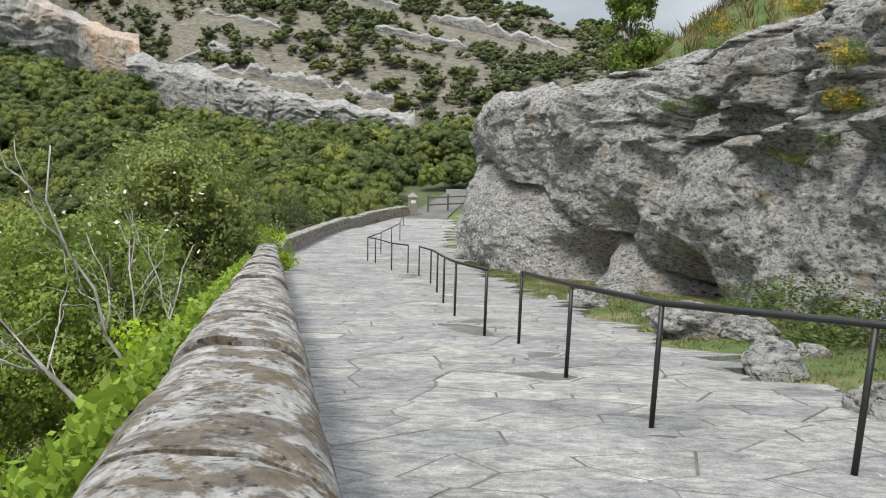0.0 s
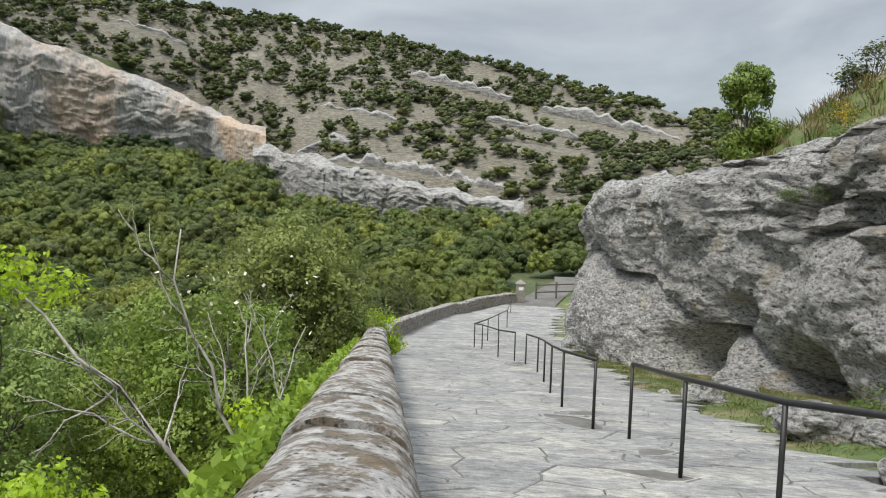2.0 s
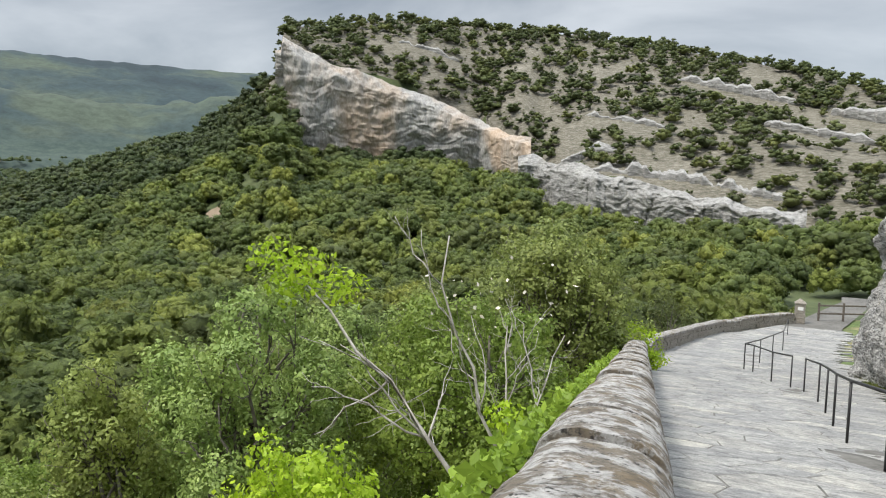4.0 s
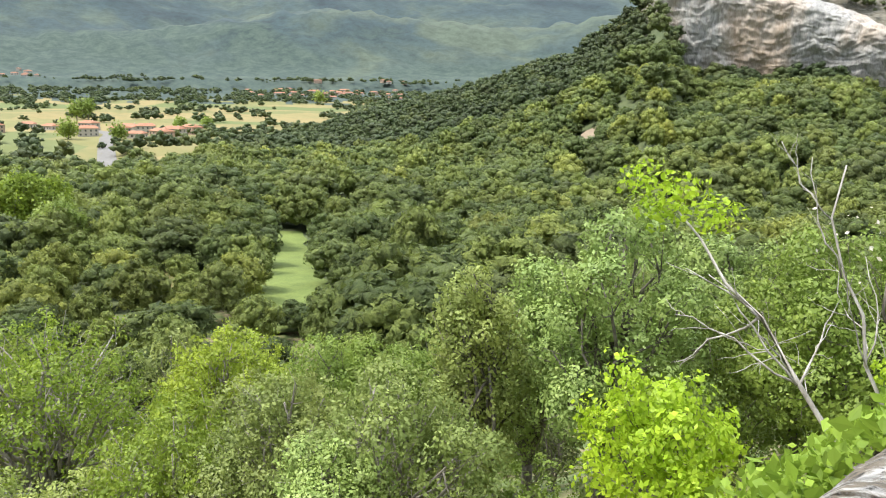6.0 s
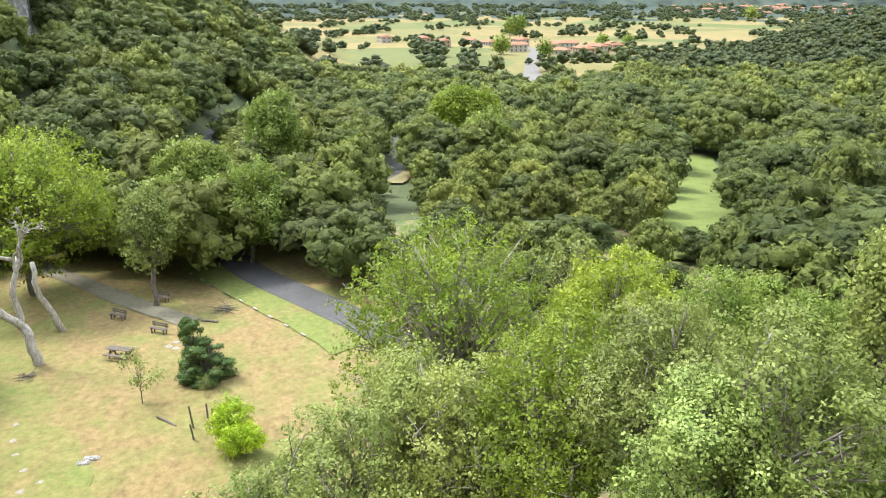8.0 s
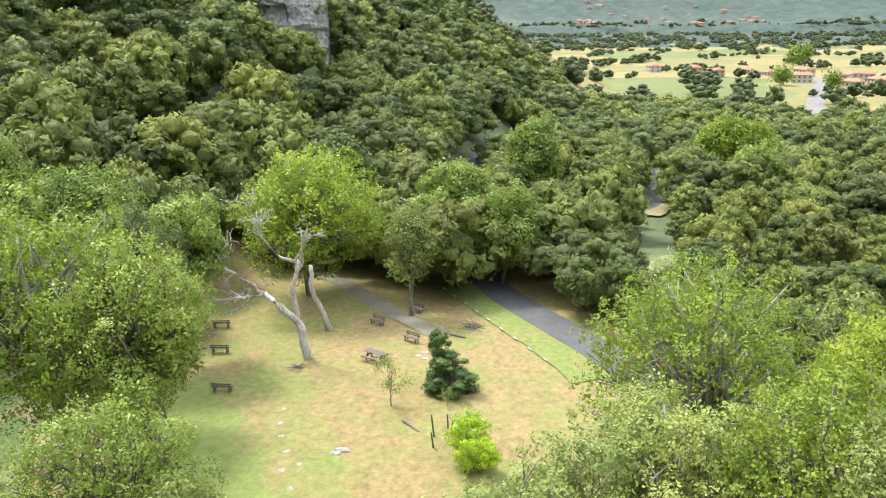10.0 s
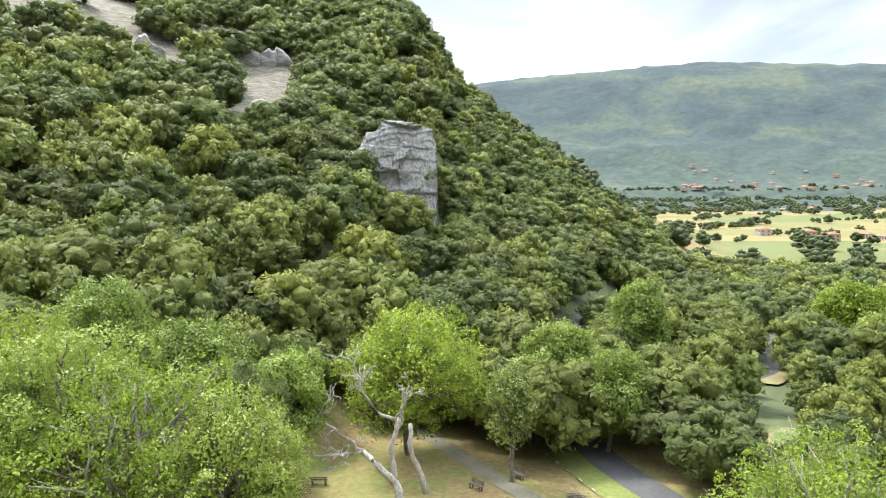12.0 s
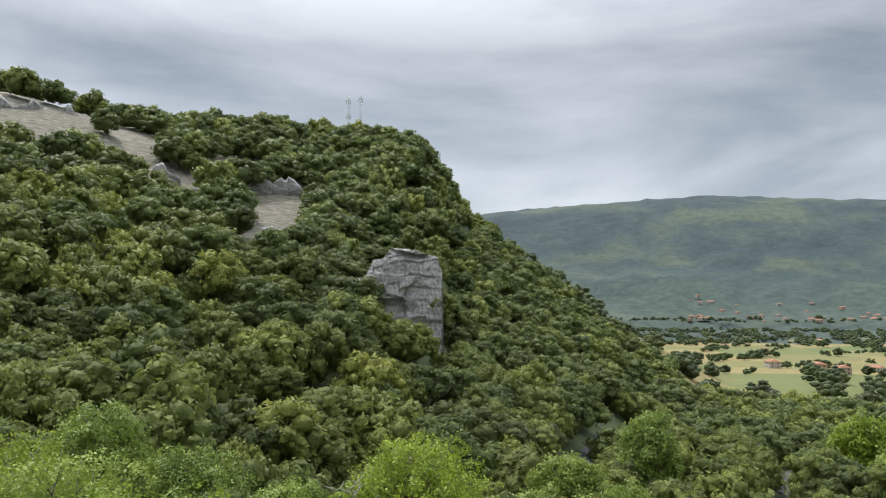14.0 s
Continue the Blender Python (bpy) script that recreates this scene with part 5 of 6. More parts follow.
ob = stand(FILL[3], x, y, float(ground_z([x], [y])[0]) - 0.5, 2.0, 3.4, 0)
ob["label"] = "dark green bush on the crest of the hill"


def build_ivy():
    """Climbing leaves along the outer edge of the parapet."""
    ivy = thing("climbing_ivy", "bright green climbing plant over the outer edge of the parapet", "plant")
    rng = np.random.default_rng(51)
    n = 8000
    y = 1.9 + 15 * rng.uniform(0, 1, n) ** 1.3
    dens = np.array([noise.noise(Vector((q * 0.9, 2.0, 0))) for q in y])
    keep = dens > -0.25
    y = y[keep]
    n = len(y)
    u = np.abs(rng.normal(0, 0.26, n))
    x = wall_x(y) - 0.66 - u + 0.1 * np.clip(dens[keep], 0, 1)
    z = way_z(y) + 0.8 - u * 0.9 + rng.normal(0, 0.06, n)
    q = crown_cards(rng, n, [(0, 0, 0, 0.001)], 0.032)
    v = (q + np.stack([x, y, z], 1)[:, None, :]).reshape(-1, 3)
    mesh_object("leaves", v, np.arange(n * 4).reshape(-1, 4).tolist(), IVY, ivy)
    bm = bmesh.new()
    pts = [Vector((float(wall_x(q)) - 0.72, q, float(way_z(q)) + 0.62 + 0.06 * math.sin(q * 3))) for q in np.linspace(2.0, 15, 26)]
    tube(bm, pts, [0.008] * 26, 5)
    part("stem", bm, BARK, ivy)


build_ivy()


def build_bare_shrub():
    """Bleached dead stems leaning out beyond the parapet, a few leaves at the tips."""
    rng = np.random.default_rng(61)
    t = thing("bare_shrub", "bleached bare shrub with a few yellow-green leaf tufts", "shrub")
    bm = bmesh.new()
    tips = []

    def grow(a, b, r0, depth):
        pts = limb(bm, rng, a, b, r0, r0 * 0.35, 0.06, 6, 5)
        tips.append(pts[-1])
        if depth == 0:
            return
        for k in range(5 if depth == 2 else 3):
            s = pts[int(rng.integers(2, 6))]
            d = (b - a).normalized() + Vector(rng.normal(0, 0.55, 3))
            grow(s, s + d.normalized() * (b - a).length * float(rng.uniform(0.25, 0.5)), r0 * 0.42, depth - 1)

    def at(yaw, el, r):
        return Vector(aimed(yaw, el, r))
    root = at(22.4, -24.5, 6.3)
    grow(root, at(36.5, -8.0, 7.0), 0.026, 2)
    grow(at(21.8, -22, 6.6), at(27.0, -4.2, 6.8), 0.018, 2)
    grow(at(21.5, -22, 6.6), at(22.0, -11, 7.0), 0.015, 2)
    grow(at(20, -20, 7.5), at(17.8, -11.5, 8.0), 0.013, 2)
    grow(at(19, -18, 8.5), at(21.5, -10.0, 9.0), 0.013, 2)
    grow(at(24, -23, 6.4), at(31, -15, 6.6), 0.013, 2)
    part("stem", bm, DEADWOOD, t, smooth=True)
    q = []
    for yaw, el, r, s in ((36.5, -7.2, 7.0, 0.3), (39, -6.4, 7.1, 0.3), (34.2, -8.6, 7.0, 0.28), (38, -8.5, 7.2, 0.25), (22, -17.5, 6.6, 0.2)):
        c = at(yaw, el, r)
        q.append(crown_cards(rng, 170, [(*c, s)], 0.032, 0.4))
    v = np.concatenate(q).reshape(-1, 3)
    mesh_object("leaves", v, np.arange(len(v)).reshape(-1, 4).tolist(), YELLOW, t, "sparse yellow-green leaves")


build_bare_shrub()
q = crown_cards(np.random.default_rng(64), 60, [(*aimed(21.5, -9.6, 13.6), 1.3), (*aimed(26, -10.2, 15.5), 1.2)], 0.045, 0.15)
tagged(mesh_object("rose_flowers", q.reshape(-1, 3), np.arange(240).reshape(-1, 4).tolist(), WHITE_BLOOM), "white wild rose flowers scattered over the bushes", "flower", kind="stuff")


# ---- meadow, roads and clearings ----
def ribbon(name, label, pts, width, mat, lift, category, step=2.0, ragged=0.0, cross=5, seed=0):
    """A strip laid on the ground along a broken line."""
    out = []
    for (ax, ay), (bx, by) in zip(pts, pts[1:]):
        n = max(1, int(math.hypot(bx - ax, by - ay) / step))
        out += [(ax + (bx - ax) * k / n, ay + (by - ay) * k / n) for k in range(n)]
    out.append(pts[-1])
    p = np.array(out)
    for _ in range(4):
        p[1:-1] = 0.25 * p[:-2] + 0.5 * p[1:-1] + 0.25 * p[2:]
    d = np.gradient(p, axis=0)
    d /= np.linalg.norm(d, axis=1, keepdims=True)
    nrm = np.stack([-d[:, 1], d[:, 0]], 1)
    edge = np.array([noise.noise(Vector((k * 0.35, seed, 0))) for k in range(len(p))]) * ragged
    u = np.linspace(-0.5, 0.5, cross)
    w = width + edge
    xy = p[:, None, :] + nrm[:, None, :] * (u[None, :] * w[:, None])[..., None]
    z = ground_z(xy[..., 0], xy[..., 1]) + lift
    v = np.concatenate([xy, z[..., None]], -1).reshape(-1, 3)
    return tagged(mesh_object(name, v, grid_faces(len(p), cross), mat, smooth=True), label, category, kind="structure")


def meadow_material(name, lo, hi):
    m, n, l, p = material(name)
    v = coords(n, l)
    a = noise_node(n, l, v, 0.22, 8, 0.75, 0.5)
    b = noise_node(n, l, v, 1.6, 10, 0.8)
    straw = ramp(n, l, b, [(0.3, (0.1, 0.072, 0.03)), (0.5, (0.215, 0.155, 0.065)), (0.72, (0.32, 0.245, 0.12))])
    green = ramp(n, l, b, [(0.3, (0.085, 0.12, 0.024)), (0.7, (0.19, 0.235, 0.055))])
    l.new(blend(n, l, ramp(n, l, a, [(lo, (0, 0, 0)), (hi, (0.9, 0.9, 0.9))]), straw, green), p.inputs["Base Color"])
    p.inputs["Roughness"].default_value = 0.95
    bump(n, l, p, b, 0.8, 0.06)
    return m


TURF = simple("green_turf", (0.08, 0.115, 0.022), (0.165, 0.21, 0.045), 2.0, 0.95, depth=0.05)
GRAVEL = simple("pale_gravel", (0.1, 0.095, 0.06), (0.22, 0.2, 0.15), 3, 0.95, depth=0.02)
ASPHALT = simple("worn_asphalt", (0.055, 0.055, 0.058), (0.1, 0.1, 0.104), 3, 0.9, depth=0.01)
CONCRETE = simple("pale_concrete_road", (0.12, 0.115, 0.105), (0.2, 0.19, 0.18), 0.6, 0.9)
EARTH = simple("bare_ochre_earth", (0.19, 0.145, 0.095), (0.33, 0.26, 0.185), 0.5, 0.95, depth=0.2)
PAINT = simple("road_paint", (0.3, 0.3, 0.28), (0.45, 0.45, 0.42), 6, 0.8)

ribbon("meadow", "mown picnic meadow with dry straw-coloured grass", [(-22, -7), (-92, -27)], 46, meadow_material("mown_meadow", 0.43, 0.7), 0.03, "meadow", 1.5, 5, 32)
ribbon("grass_strip", "worn green grass strip down the meadow", [(-30, -14), (-43, -21), (-58, -29), (-72, -37)], 7.5, meadow_material("worn_turf", 0.34, 0.62), 0.07, "grass", 1.2, 3.0, 8, 3)
ribbon("grass_strip", "long green grass at the foot of the slope", [(-28, -17), (-42, -27), (-50, -34)], 7.5, meadow_material("rough_turf", 0.2, 0.36), 0.075, "grass", 1.2, 3.0, 8, 9)
ribbon("gravel_track", "pale gravel track along the meadow", TRACK, 2.2, GRAVEL, 0.1, "path", 1.0, 0.5, 4, 5)
ribbon("verge", "green grass bank beside the road", [(-100, -25), (-78, -14), (-66, -5), (-58, 0)], 5.0, meadow_material("grass_bank", 0.26, 0.5), 0.11, "grass", 1.5, 1.5, 6, 4)
ribbon("road", "grey asphalt country road below the meadow", ROAD, 3.7, ASPHALT, 0.14, "road", 2.0)
ribbon("road", "grey asphalt road bending between the trees", LANE, 5.4, ASPHALT, 0.3, "road", 2.0)
ribbon("verge", "pale dry verge along the bend of the road", [(x - 2, y + 4.6) for x, y in LANE], 3.0, simple("dry_verge", (0.17, 0.15, 0.065), (0.27, 0.24, 0.12), 1.0, 0.95), 0.35, "grass", 2.0, 1.0)
ribbon("road", "pale concrete street leading into the village", STREET, 9, CONCRETE, 0.35, "road", 6.0)
ribbon("clearing", "bright green grass clearing in the wood", [polar(64.6, 84), polar(65.0, 112), polar(65.4, 140), polar(65.8, 178)], 11, TURF, 0.35, "grass", 2, 4, 8, 2)
ribbon("clearing", "pale dry grass strip between the woods", [polar(74.7, 110), polar(74.8, 165), polar(74.9, 218)], 8, meadow_material("dry_strip", 0.4, 0.6), 0.35, "grass", 2, 3, 6, 6)
ribbon("clearing", "bright green grass clearing in the wood", [polar(58.5, 208), polar(60.5, 210), polar(62.6, 208)], 16, TURF, 0.5, "grass", 2, 4, 8, 4)
ribbon("earth_scar", "bare ochre earth scar on the wooded slope", [polar(44.7, 316), polar(43.6, 328), polar(42.6, 344)], 11, EARTH, 0.4, "earth", 2, 6, 6, 8)

marks = thing("kerb_marks", "short white marker kerbs along the road edge", "kerb")
for k in range(9):
    x, y = -62 - k * 2.2, -6.2 - k * 1.55
    bm = bmesh.new()
    box(bm, (0.6, 0.12, 0.1), pose(x + 1.2, y + 1.6, float(ground_z([x], [y])[0]) + 0.2, 0, 0, 35))
    part("kerb_stone", bm, PAINT, marks)


def at_ground(x, y):
    return float(ground_z([x], [y])[0])


def bench_template():
    b = thing("bench", "weathered dark wooden bench on the meadow", "bench", group="meadow benches")
    for k in range(3):
        bm = bmesh.new()
        box(bm, (1.7, 0.12, 0.045), pose(0, -0.16 + k * 0.15, 0.45), 0.006)
        part("seat_slat", bm, OLDWOOD, b)
    for k in range(2):
        bm = bmesh.new()
        box(bm, (1.7, 0.04, 0.13), pose(0, 0.24 + k * 0.03, 0.62 + k * 0.18, -12), 0.006)
        part("back_slat", bm, OLDWOOD, b)
    for s in (-0.62, 0.62):
        bm = bmesh.new()
        box(bm, (0.09, 0.46, 0.1), pose(s, 0, 0.38))
        box(bm, (0.09, 0.09, 0.42), pose(s, -0.16, 0.19))
        box(bm, (0.09, 0.09, 0.95), pose(s, 0.22, 0.42, -8))
        part("leg", bm, OLDWOOD, b)
    return b


BENCH = bench_template()
spots = [(-70.8, -18.2, 60), (-66.6, -21.0, 60), (-62.9, -16.7, 62), (-63.2, -35.3, -75), (-57.4, -32.4, -80), (-50.1, -28.4, -85)]
for k, (x, y, a) in enumerate(spots):
    m = pose(x, y, at_ground(x, y) + 0.05, 0, 0, a)
    if k:
        copy_thing(BENCH, m)
    else:
        BENCH.matrix_world = m


def picnic_table(x, y, a):
    t = thing("picnic_table", "weathered wooden picnic table with fixed benches", "table", pose(x, y, at_ground(x, y) + 0.05, 0, 0, a))
    for k in range(4):
        bm = bmesh.new()
        box(bm, (2.0, 0.17, 0.05), pose(0, -0.29 + k * 0.19, 0.75), 0.006)
        part("tabletop_plank", bm, OLDWOOD, t)
    for s in (-0.72, 0.72):
        bm = bmesh.new()
        box(bm, (2.0, 0.26, 0.05), pose(0, s, 0.45), 0.006)
        part("seat_plank", bm, OLDWOOD, t)
        bm = bmesh.new()
        box(bm, (0.09, 1.6, 0.09), pose(s, 0, 0.39))
        box(bm, (0.09, 0.09, 0.85), pose(s, 0.28, 0.36, 22))
        box(bm, (0.09, 0.09, 0.85), pose(s, -0.28, 0.36, -22))
        part("leg_frame", bm, OLDWOOD, t)


picnic_table(-58.3, -18.6, 70)


def log(x, y, ln, r, a, tilt, label, mat=None, name="log"):
    t = thing(name, label, "log", pose(x, y, at_ground(x, y) + r * 0.9, 0, tilt, a))
    bm = bmesh.new()
    tube(bm, [Vector((-ln / 2, 0, 0)), Vector((0, 0.02, 0.01)), Vector((ln / 2, 0, 0))], [r, r * 0.95, r * 0.85], 9)
    part("timber", bm, mat or OLDWOOD, t)


log(-47.5, -12.8, 1.9, 0.09, 50, 3, "dark fallen pole lying on the meadow")
log(-65.0, -12.9, 1.6, 0.12, 70, 0, "low split-log bench by the track")


def stake(x, y, h, lean):
    t = thing("fence_stake", "dark leaning wooden fence stake", "post", pose(x, y, at_ground(x, y), lean, lean * 0.5, 0), group="old fence stakes")
    bm = bmesh.new()
    tube(bm, [Vector((0, 0, -0.2)), Vector((0, 0, h))], [0.07, 0.055], 7)
    part("timber", bm, OLDWOOD, t)


for x, y, h, le in ((-46.5, -10.9, 1.7, 5), (-46.6, -9.7, 1.3, -3), (-47.8, -10.2, 1.1, 2), (-45, -10.6, 1.2, 6)):
    stake(x, y, h, le)


def brush_heap(x, y, size, label, seed):
    rng = np.random.default_rng(seed)
    t = thing("brush_pile", label, "branches", pose(x, y, at_ground(x, y)))
    bm = bmesh.new()
    for k in range(60):
        a = Vector(rng.normal(0, 0.4, 3)) * size
        a.z = abs(a.z) * 0.35
        d = Vector(rng.normal(0, 1, 3))
        d.z *= 0.25
        limb(bm, rng, a, a + d.normalized() * size * float(rng.uniform(0.5, 1.1)), 0.035, 0.012, 0.08, 3, 4)
    part("branches", bm, BARK, t)


brush_heap(-67.6, -11.9, 1.1, "heap of cut brushwood beside the track", 71)
brush_heap(-60.7, -36.4, 1.8, "pile of grey cut branches at the meadow edge", 72)
brush_heap(-55.5, -24.5, 0.7, "low heap of dry twigs on the meadow", 73)
for k in range(7):
    boulder(-43.3 + 0.35 * math.cos(k * 2.1), -16.5 + 0.4 * math.sin(k * 1.7), 0.45, k + 20.1, "grey stone of a ring on the meadow", 0.6, mat=ROCK)
for k, (x, y) in enumerate([(-59.5, -14.6), (-60.2, -14.1), (-60.8, -14.9), (-60.0, -15.3), (-40.4, -19.3), (-41.2, -18.6), (-44.5, -21.2), (-46.2, -22.0), (-42.6, -19.9), (-38.5, -18.0), (-48.3, -22.6)]):
    boulder(x, y, 0.6, k + 30.1, "grey stone lying in the meadow grass", 0.22, mat=RUBBLE)


def build_dead_tree():
    rng = np.random.default_rng(81)
    x, y = -57.9, -24.6
    z = at_ground(x, y)
    t = thing("dead_tree", "leaning dead tree with bleached bare branches", "tree", pose(x, y, z))
    bm = bmesh.new()
    right = Vector((-math.sin(radians(113 - 90)), math.cos(radians(113 - 90)), 0))  # across the view, to the right
    away = Vector((-math.sin(radians(113)), math.cos(radians(113)), 0))

    def at(u, h, d=0.0):
        return right * u + away * d + Vector((0, 0, h))

    def grow(a, b, r0, r1, depth, n=4):
        pts = limb(bm, rng, a, b, r0, r1, 0.09, 6, 7)
        if depth:
            for k in range(n):
                s = pts[int(rng.integers(2, 7))]
                d = (b - a).normalized() + Vector(rng.normal(0, 0.6, 3)) + Vector((0, 0, 0.2))
                grow(s, s + d.normalized() * (b - a).length * float(rng.uniform(0.3, 0.55)), max(0.035, r1 * 0.8), max(0.018, r1 * 0.3), depth - 1, 4)
    grow(at(0, -0.3), at(-0.6, 3.3), 0.42, 0.34, 0)
    grow(at(-0.5, 3.2), at(-3.2, 5.8, 0.5), 0.32, 0.22, 0)
    grow(at(-0.6, 3.2), at(-0.2, 8.6, 0.3), 0.28, 0.16, 1, 3)
    grow(at(-3.2, 5.8, 0.5), at(-8.2, 5.2, 1.0), 0.17, 0.08, 3, 6)
    grow(at(-3.2, 5.8, 0.5), at(-7.2, 9.0, -0.5), 0.16, 0.07, 3, 5)
    grow(at(-0.2, 8.4, 0.3), at(-3.4, 12.8, 0.2), 0.15, 0.05, 3, 5)
    grow(at(-0.2, 8.4, 0.3), at(0.6, 11.5, -0.6), 0.14, 0.05, 3, 5)
    grow(at(-8, 5.2, 1), at(-9.2, 3.2, 1.0), 0.07, 0.03, 1, 3)
    part("wood", bm, DEADWOOD, t, smooth=True)


build_dead_tree()


def leaning_trunk(x, y, u, h, r, label):
    t = thing("tree_trunk", label, "tree", pose(x, y, at_ground(x, y)))
    bm = bmesh.new()
    rng = np.random.default_rng(int(abs(x) * 10))
    right = Vector((-math.sin(radians(22)), math.cos(radians(22)), 0))
    limb(bm, rng, Vector((0, 0, -0.2)), right * u + Vector((0, 0, h)), r, r * 0.6, 0.04, 7, 8)
    part("trunk", bm, DEADWOOD, t, smooth=True)


leaning_trunk(-64.5, -24.9, -1.6, 6.5, 0.32, "pale leaning tree trunk under the bright crown")
YEW = tree_template("yew_bush", "dark green dense conical bush on the meadow", "bush", 91, 44, 9000, 0.017, leaf_material("dark_conifer", (0.055, 0.11, 0.028), (0.13, 0.2, 0.05), 1.0, 0.2), wide=0.46, low=0.02, small=0.16, big=0.3, core=0.55, trunk_r=0.02)
stand(YEW, -53.4, -11.2, at_ground(-53.4, -11.2), 3.3, 5.2, 0)
ob = stand(YEW, -54.6, -12.2, at_ground(-54.6, -12.2), 4.9, 3.6, 60)
ob["label"] = "taller olive-green conical bush behind a denser one"
SAPLING = tree_template("sapling", "thin young sapling on the mown meadow", "tree", 92, 12, 900, 0.02, SILVER, wide=0.55, low=0.35, small=0.2, big=0.3, spread=0.5, twigs=2, trunk_r=0.011)
stand(SAPLING, -50.3, -15.0, at_ground(-50.3, -15), 4.3, 3.4, 0)
stand(SAPLING, -51.0, -10.9, at_ground(-51, -10.9), 1.8, 1.4, 80)
ob = stand(BRIGHTBUSH, -44.5, -8.2, at_ground(-44.5, -8.2), 3.2, 3.6, 10)
ob["label"] = "yellow-flowering broom bush at the meadow edge"
ob = stand(BRIGHTBUSH, -42.5, -7.2, at_ground(-42.5, -7.2), 2.6, 3.0, 110)
ob["label"] = "yellow-flowering broom bush at the meadow edge"


def shed(x, y, a):
    z = at_ground(x, y)
    s = thing("shed", "small stone shed with dark slate roof", "shed", pose(x, y, z, 0, 0, a))
    bm = bmesh.new()
    box(bm, (3.8, 3.0, 2.0), pose(0, 0, 0.7))
    part("wall", bm, RUBBLE, s)
    bm = bmesh.new()
    box(bm, (4.5, 3.7, 0.12), pose(0, 0, 1.9, 8), 0.02)
    part("roof", bm, simple("dark_slate", (0.035, 0.038, 0.043), (0.08, 0.083, 0.09), 10, 0.7, depth=0.02), s)


shed(-27.6, -14.5, 25)

# ---- village ----
TILES = simple("terracotta_tiles", (0.26, 0.115, 0.065), (0.4, 0.2, 0.125), 1.5, 0.9, world_space=False)
PLASTER = simple("pale_plaster", (0.34, 0.31, 0.27), (0.47, 0.44, 0.39), 0.8, 0.9, world_space=False)
PINKPLASTER = simple("warm_plaster", (0.35, 0.25, 0.18), (0.45, 0.33, 0.25), 0.8, 0.9, world_space=False)
GLASSDARK = simple("dark_window", (0.04, 0.045, 0.05), (0.08, 0.085, 0.09), 2, 0.2, world_space=False)


def house_template(w, d, h, wallmat, label):
    t = thing("house", label, "house", group="village houses")
    bm = bmesh.new()
    box(bm, (w, d, h + 1.5), pose(0, 0, h / 2 - 0.75))
    part("wall", bm, wallmat, t)
    bm = bmesh.new()
    rise, o = d * 0.2, 0.6
    v = [bm.verts.new(p) for p in ((-w / 2 - o, -d / 2 - o, h), (w / 2 + o, -d / 2 - o, h), (w / 2 + o, d / 2 + o, h), (-w / 2 - o, d / 2 + o, h),
                                   (-w / 2 + d * 0.2, 0, h + rise), (w / 2 - d * 0.2, 0, h + rise))]
    for f in ((0, 1, 5, 4), (2, 3, 4, 5), (1, 2, 5), (3, 0, 4), (3, 2, 1, 0)):
        bm.faces.new([v[i] for i in f])
    part("roof", bm, TILES, t)
    bm = bmesh.new()
    box(bm, (0.7, 0.7, 1.6), pose(w * 0.2, d * 0.1, h + rise * 0.9))
    part("chimney", bm, wallmat, t)
    for fl in range(int(h // 2.8)):
        for k in range(4):
            for sy in (-1, 1):
                bm = bmesh.new()
                box(bm, (1.1, 0.1, 1.35), pose(-w / 2 + w * (k + 0.5) / 4, sy * (d / 2 + 0.01), 1.6 + fl * 2.8))
                part("window", bm, GLASSDARK, t)
        for k in range(2):
            bm = bmesh.new()
            box(bm, (0.1, 1.1, 1.35), pose(w / 2 + 0.01, -d / 4 + d / 2 * k, 1.6 + fl * 2.8))
            part("window", bm, GLASSDARK, t)
    return t


HOUSES = [house_template(14, 10, 6, PLASTER, "two-storey pale plastered house with terracotta roof"),
          house_template(19, 9, 6, PINKPLASTER, "long warm-coloured house with terracotta roof"),
          house_template(12, 9, 3.4, PLASTER, "low pale house with terracotta roof"),
          house_template(24, 11, 4, PLASTER, "long low pale farm building with terracotta roof")]
placed = set()
near_village = [(76.0, 640, 0, 20), (75.0, 600, 2, 50), (74.4, 660, 0, 70), (73.4, 575, 1, 10), (72.6, 600, 0, 40), (71.4, 640, 1, 5), (79.0, 690, 3, 10), (80.2, 720, 2, 30),
                (83.4, 700, 1, 12), (84.7, 735, 1, 5), (87.5, 760, 0, 15), (81.5, 760, 2, 60), (78.0, 640, 0, 80), (77.9, 720, 0, 30), (75.4, 690, 3, 20), (88, 1150, 0, 10), (84.5, 1500, 0, 40)]
rngv = np.random.default_rng(95)
far_village = [(float(rngv.uniform(56.5, 68)), float(rngv.uniform(1650, 2050)), int(rngv.integers(4)), float(rngv.uniform(0, 180))) for k in range(46)]
far_village += [(float(rngv.uniform(80, 93)), float(rngv.uniform(2000, 2420)), int(rngv.integers(4)), float(rngv.uniform(0, 180))) for k in range(40)]
for yaw, r, kind, a in near_village + far_village:
    x, y = polar(yaw, r)
    m = pose(x, y, at_ground(x, y), 0, 0, a)
    h = HOUSES[kind]
    if kind in placed:
        copy_thing(h, m)
    else:
        placed.add(kind)
        h.matrix_world = m
for yaw, r, h, w in ((78.6, 880, 24, 14), (77.9, 885, 25, 14), (79.2, 600, 14, 14), (72.2, 660, 13, 10), (62.6, 1500, 20, 16), (76.2, 585, 11, 12), (70.4, 700, 12, 9)):
    plant(TALL, yaw, r, height=h, width=w * 0.7, turn=yaw * 7, label="tall slender tree near the village")


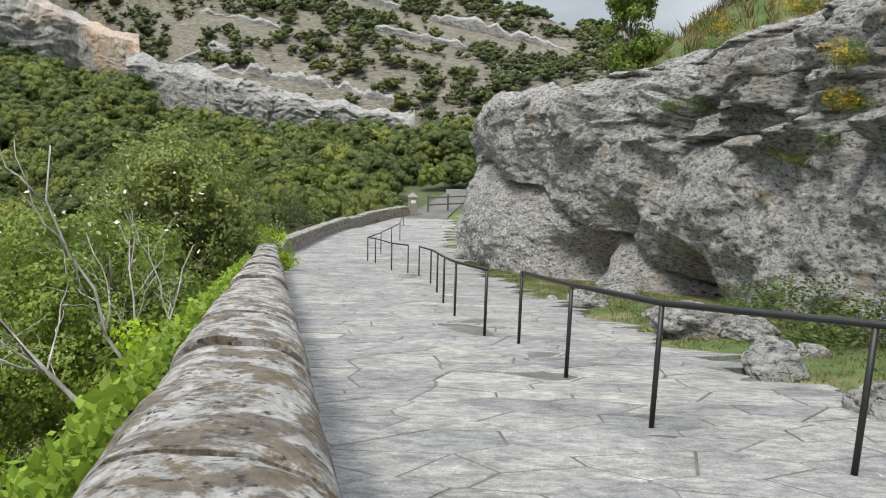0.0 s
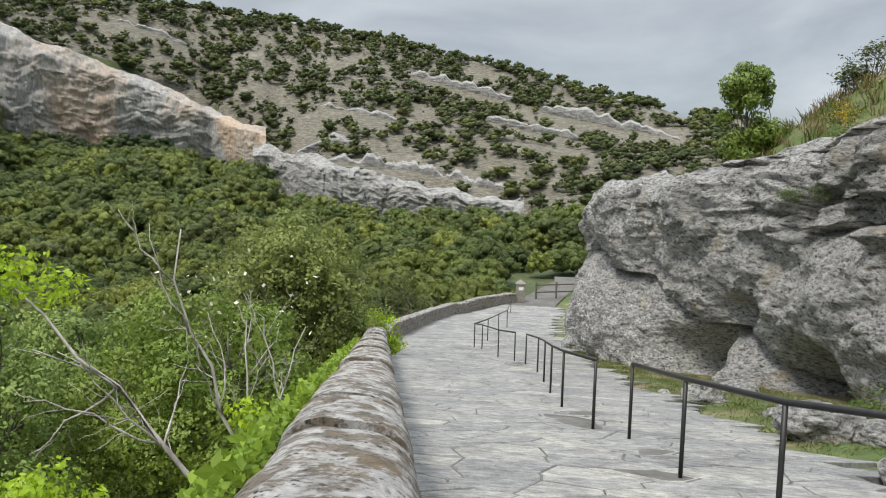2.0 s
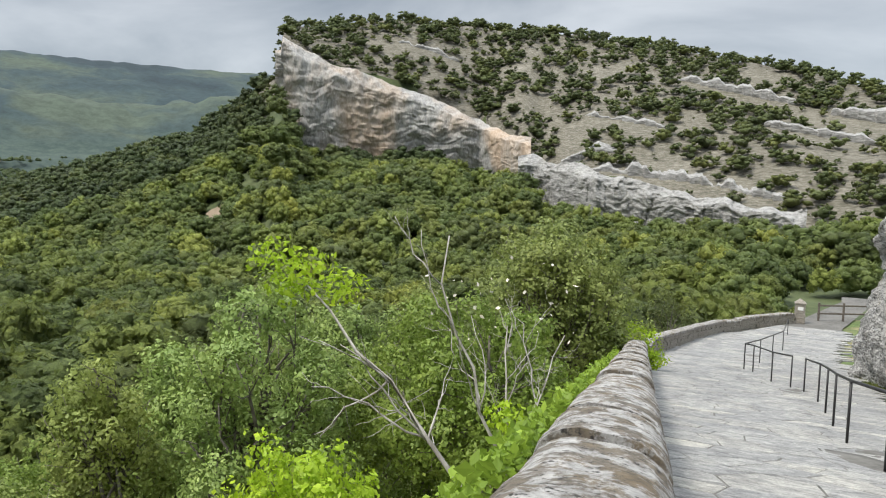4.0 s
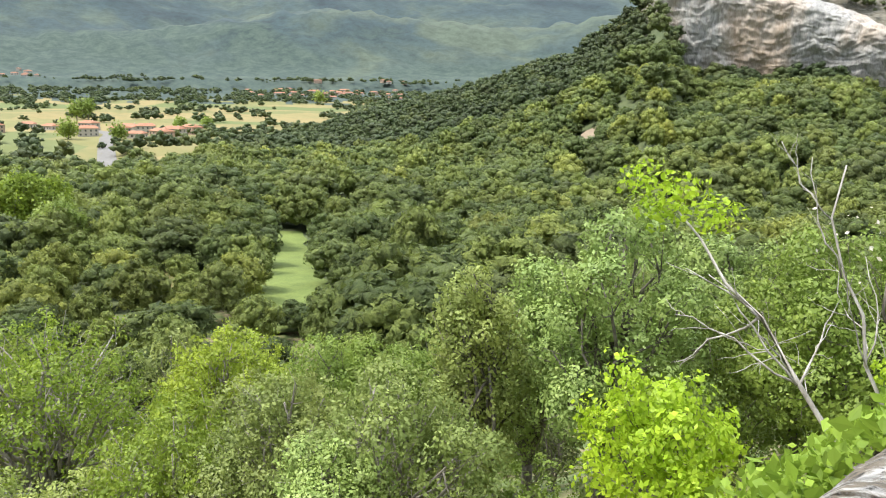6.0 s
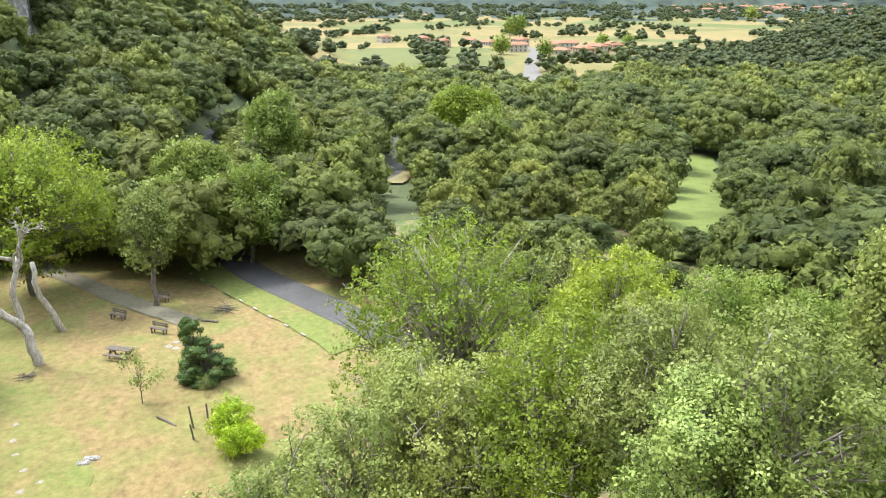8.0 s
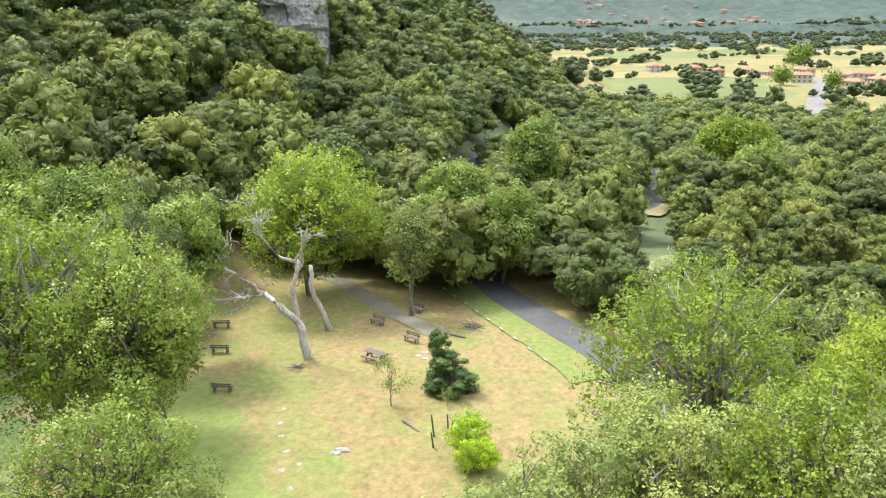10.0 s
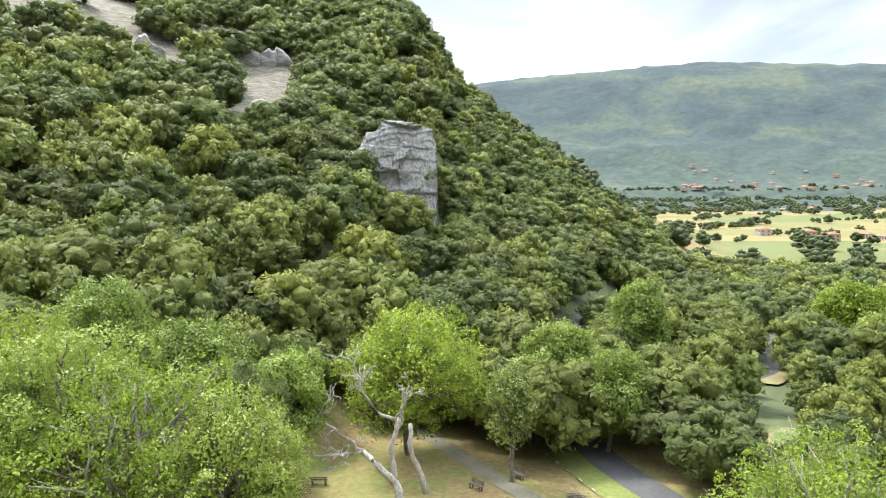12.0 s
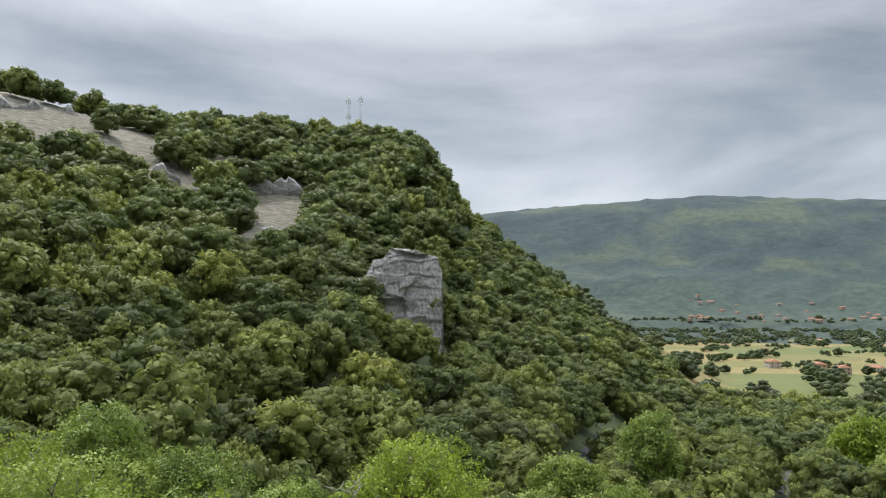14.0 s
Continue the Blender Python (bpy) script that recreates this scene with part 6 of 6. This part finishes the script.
# ---- masts on the hilltop ----
GALVANISED = simple("galvanised_steel", (0.4, 0.41, 0.42), (0.58, 0.59, 0.6), 6, 0.5, 0.6, world_space=False)


def mast(yaw, r, foot, top, panels):
    x, y = polar(yaw, r)
    z0, z1 = r * math.tan(radians(foot)), r * math.tan(radians(top))
    h = z1 - z0
    t = thing("telecom_mast", "grey steel lattice mast with panel antennas on the hilltop", "mast", pose(x, y, z0), group="hilltop masts")
    bm = bmesh.new()
    for k in range(3):
        a = k * 2.094
        tube(bm, [Vector((math.cos(a) * 0.7, math.sin(a) * 0.7, 0)), Vector((math.cos(a) * 0.45, math.sin(a) * 0.45, h))], [0.09, 0.07], 5)
        b = a + 2.094
        n = int(h / 1.1)
        for q in range(n):
            p0, p1 = (a, b) if q % 2 else (b, a)
            tube(bm, [Vector((math.cos(p0) * 0.65, math.sin(p0) * 0.65, q * h / n)), Vector((math.cos(p1) * 0.6, math.sin(p1) * 0.6, (q + 1) * h / n))], [0.045, 0.045], 4)
    part("lattice", bm, GALVANISED, t)
    for f in panels:
        for k in range(3):
            a = k * 2.094 + 0.4
            bm = bmesh.new()
            box(bm, (0.45, 0.3, 2.0), pose(math.cos(a) * 1.05, math.sin(a) * 1.05, h * f, 0, 0, math.degrees(a)), 0.04)
            part("antenna", bm, GALVANISED, t)


mast(117.3, 372, 13.6, 16.25, (0.45, 0.85))
mast(116.4, 376, 13.6, 16.3, (0.9,))
x, y = polar(95.6, 215)
boulder(x, y, 9, 7.7, "grey rock face among the trees", 1.2, mat=ROCK)


# ---- paving stones, last ----
def clip_poly(poly, px, py, nx, ny):
    """Keeps the side of the polygon where (p - point) . n <= 0."""
    out = []
    for (ax, ay), (bx, by) in zip(poly, poly[1:] + poly[:1]):
        da, db = (ax - px) * nx + (ay - py) * ny, (bx - px) * nx + (by - py) * ny
        if da <= 0:
            out.append((ax, ay))
        if da * db < 0:
            t = da / (da - db)
            out.append((ax + (bx - ax) * t, ay + (by - ay) * t))
    return out


def build_paving():
    rng = random.Random(77)
    stones = []
    y0 = 2.0 - STEP
    while y0 < 52:
        y1 = y0 + STEP
        gx, gy = (0.78, 0.36) if y0 < 24 else (0.95, 0.5)
        xl, xr = float(wall_x(np.array([y0, y1])).min()) , float(right_x(np.array([y0, y1])).max())
        rows = int(STEP / gy)
        seeds = [(xl + (c + rng.uniform(0.02, 0.98)) * gx, y0 + (q + rng.uniform(0.08, 0.92)) * STEP / rows)
                 for c in range(-1, int((xr - xl) / gx) + 2) for q in range(rows)]
        for sx, sy in seeds:
            if not (float(wall_x(sy)) - 0.3 < sx < float(right_x(sy)) + 0.35):
                continue
            poly = [(sx - 1.6, y0 + 0.009), (sx + 1.6, y0 + 0.009), (sx + 1.6, y1 - 0.009), (sx - 1.6, y1 - 0.009)]
            for ox, oy in seeds:
                if (ox, oy) == (sx, sy) or abs(ox - sx) > 3 or not poly:
                    continue
                dx, dy = ox - sx, (oy - sy) * 2.9
                ln = math.hypot(dx, dy)
                gap = 0.008 if (sx * 7 + sy * 3) % 1 < 0.7 else 0.014
                poly = clip_poly(poly, (sx + ox) / 2 - gap * dx / ln, (sy + oy) / 2 - gap * dy / ln, dx / ln, dy / ln)
            if len(poly) < 3:
                continue
            cx, cy = sum(p[0] for p in poly) / len(poly), sum(p[1] for p in poly) / len(poly)
            poly = [(max(x, float(wall_x(y)) + 0.01), y) for x, y in poly]
            stones.append((cx, cy, poly))
        y0 = y1
    stones.sort(key=lambda s: s[1])

    def shape(cx, cy, poly):
        tilt, lift = (rng.uniform(-0.006, 0.006), rng.uniform(-0.006, 0.006)), rng.uniform(-0.004, 0.004)
        n = len(poly)
        pts = []
        for s, dz in ((1.0, -0.08), (1.0, -0.006), (0.965, 0.0)):
            for x, y in poly:
                px, py = cx + (x - cx) * s, cy + (y - cy) * s
                pts.append((px, py, float(step_z(px, min(max(py, cy - 0.9), cy + 0.9))) + dz + lift + tilt[0] * (px - cx) + tilt[1] * (py - cy)))
        faces = [[k + i for i in range(n)][::1] for k in (2 * n,)]
        for r in range(2):
            faces += [[r * n + i, r * n + (i + 1) % n, (r + 1) * n + (i + 1) % n, (r + 1) * n + i] for i in range(n)]
        return pts, faces
    V, F = [], []
    for k, (cx, cy, poly) in enumerate(stones):
        pts, faces = shape(cx, cy, poly)
        if 1.0 < cy < 21 and k < 330:
            mesh_object("paving_stone", pts, faces, PAVING, WAY)
        else:
            F += [[i + len(V) for i in f] for f in faces]
            V += pts
    rest = mesh_object("paving_stones", V, F, PAVING, WAY)
    rest["kind"] = "stuff"
    print("STONES", len(stones))


build_paving()
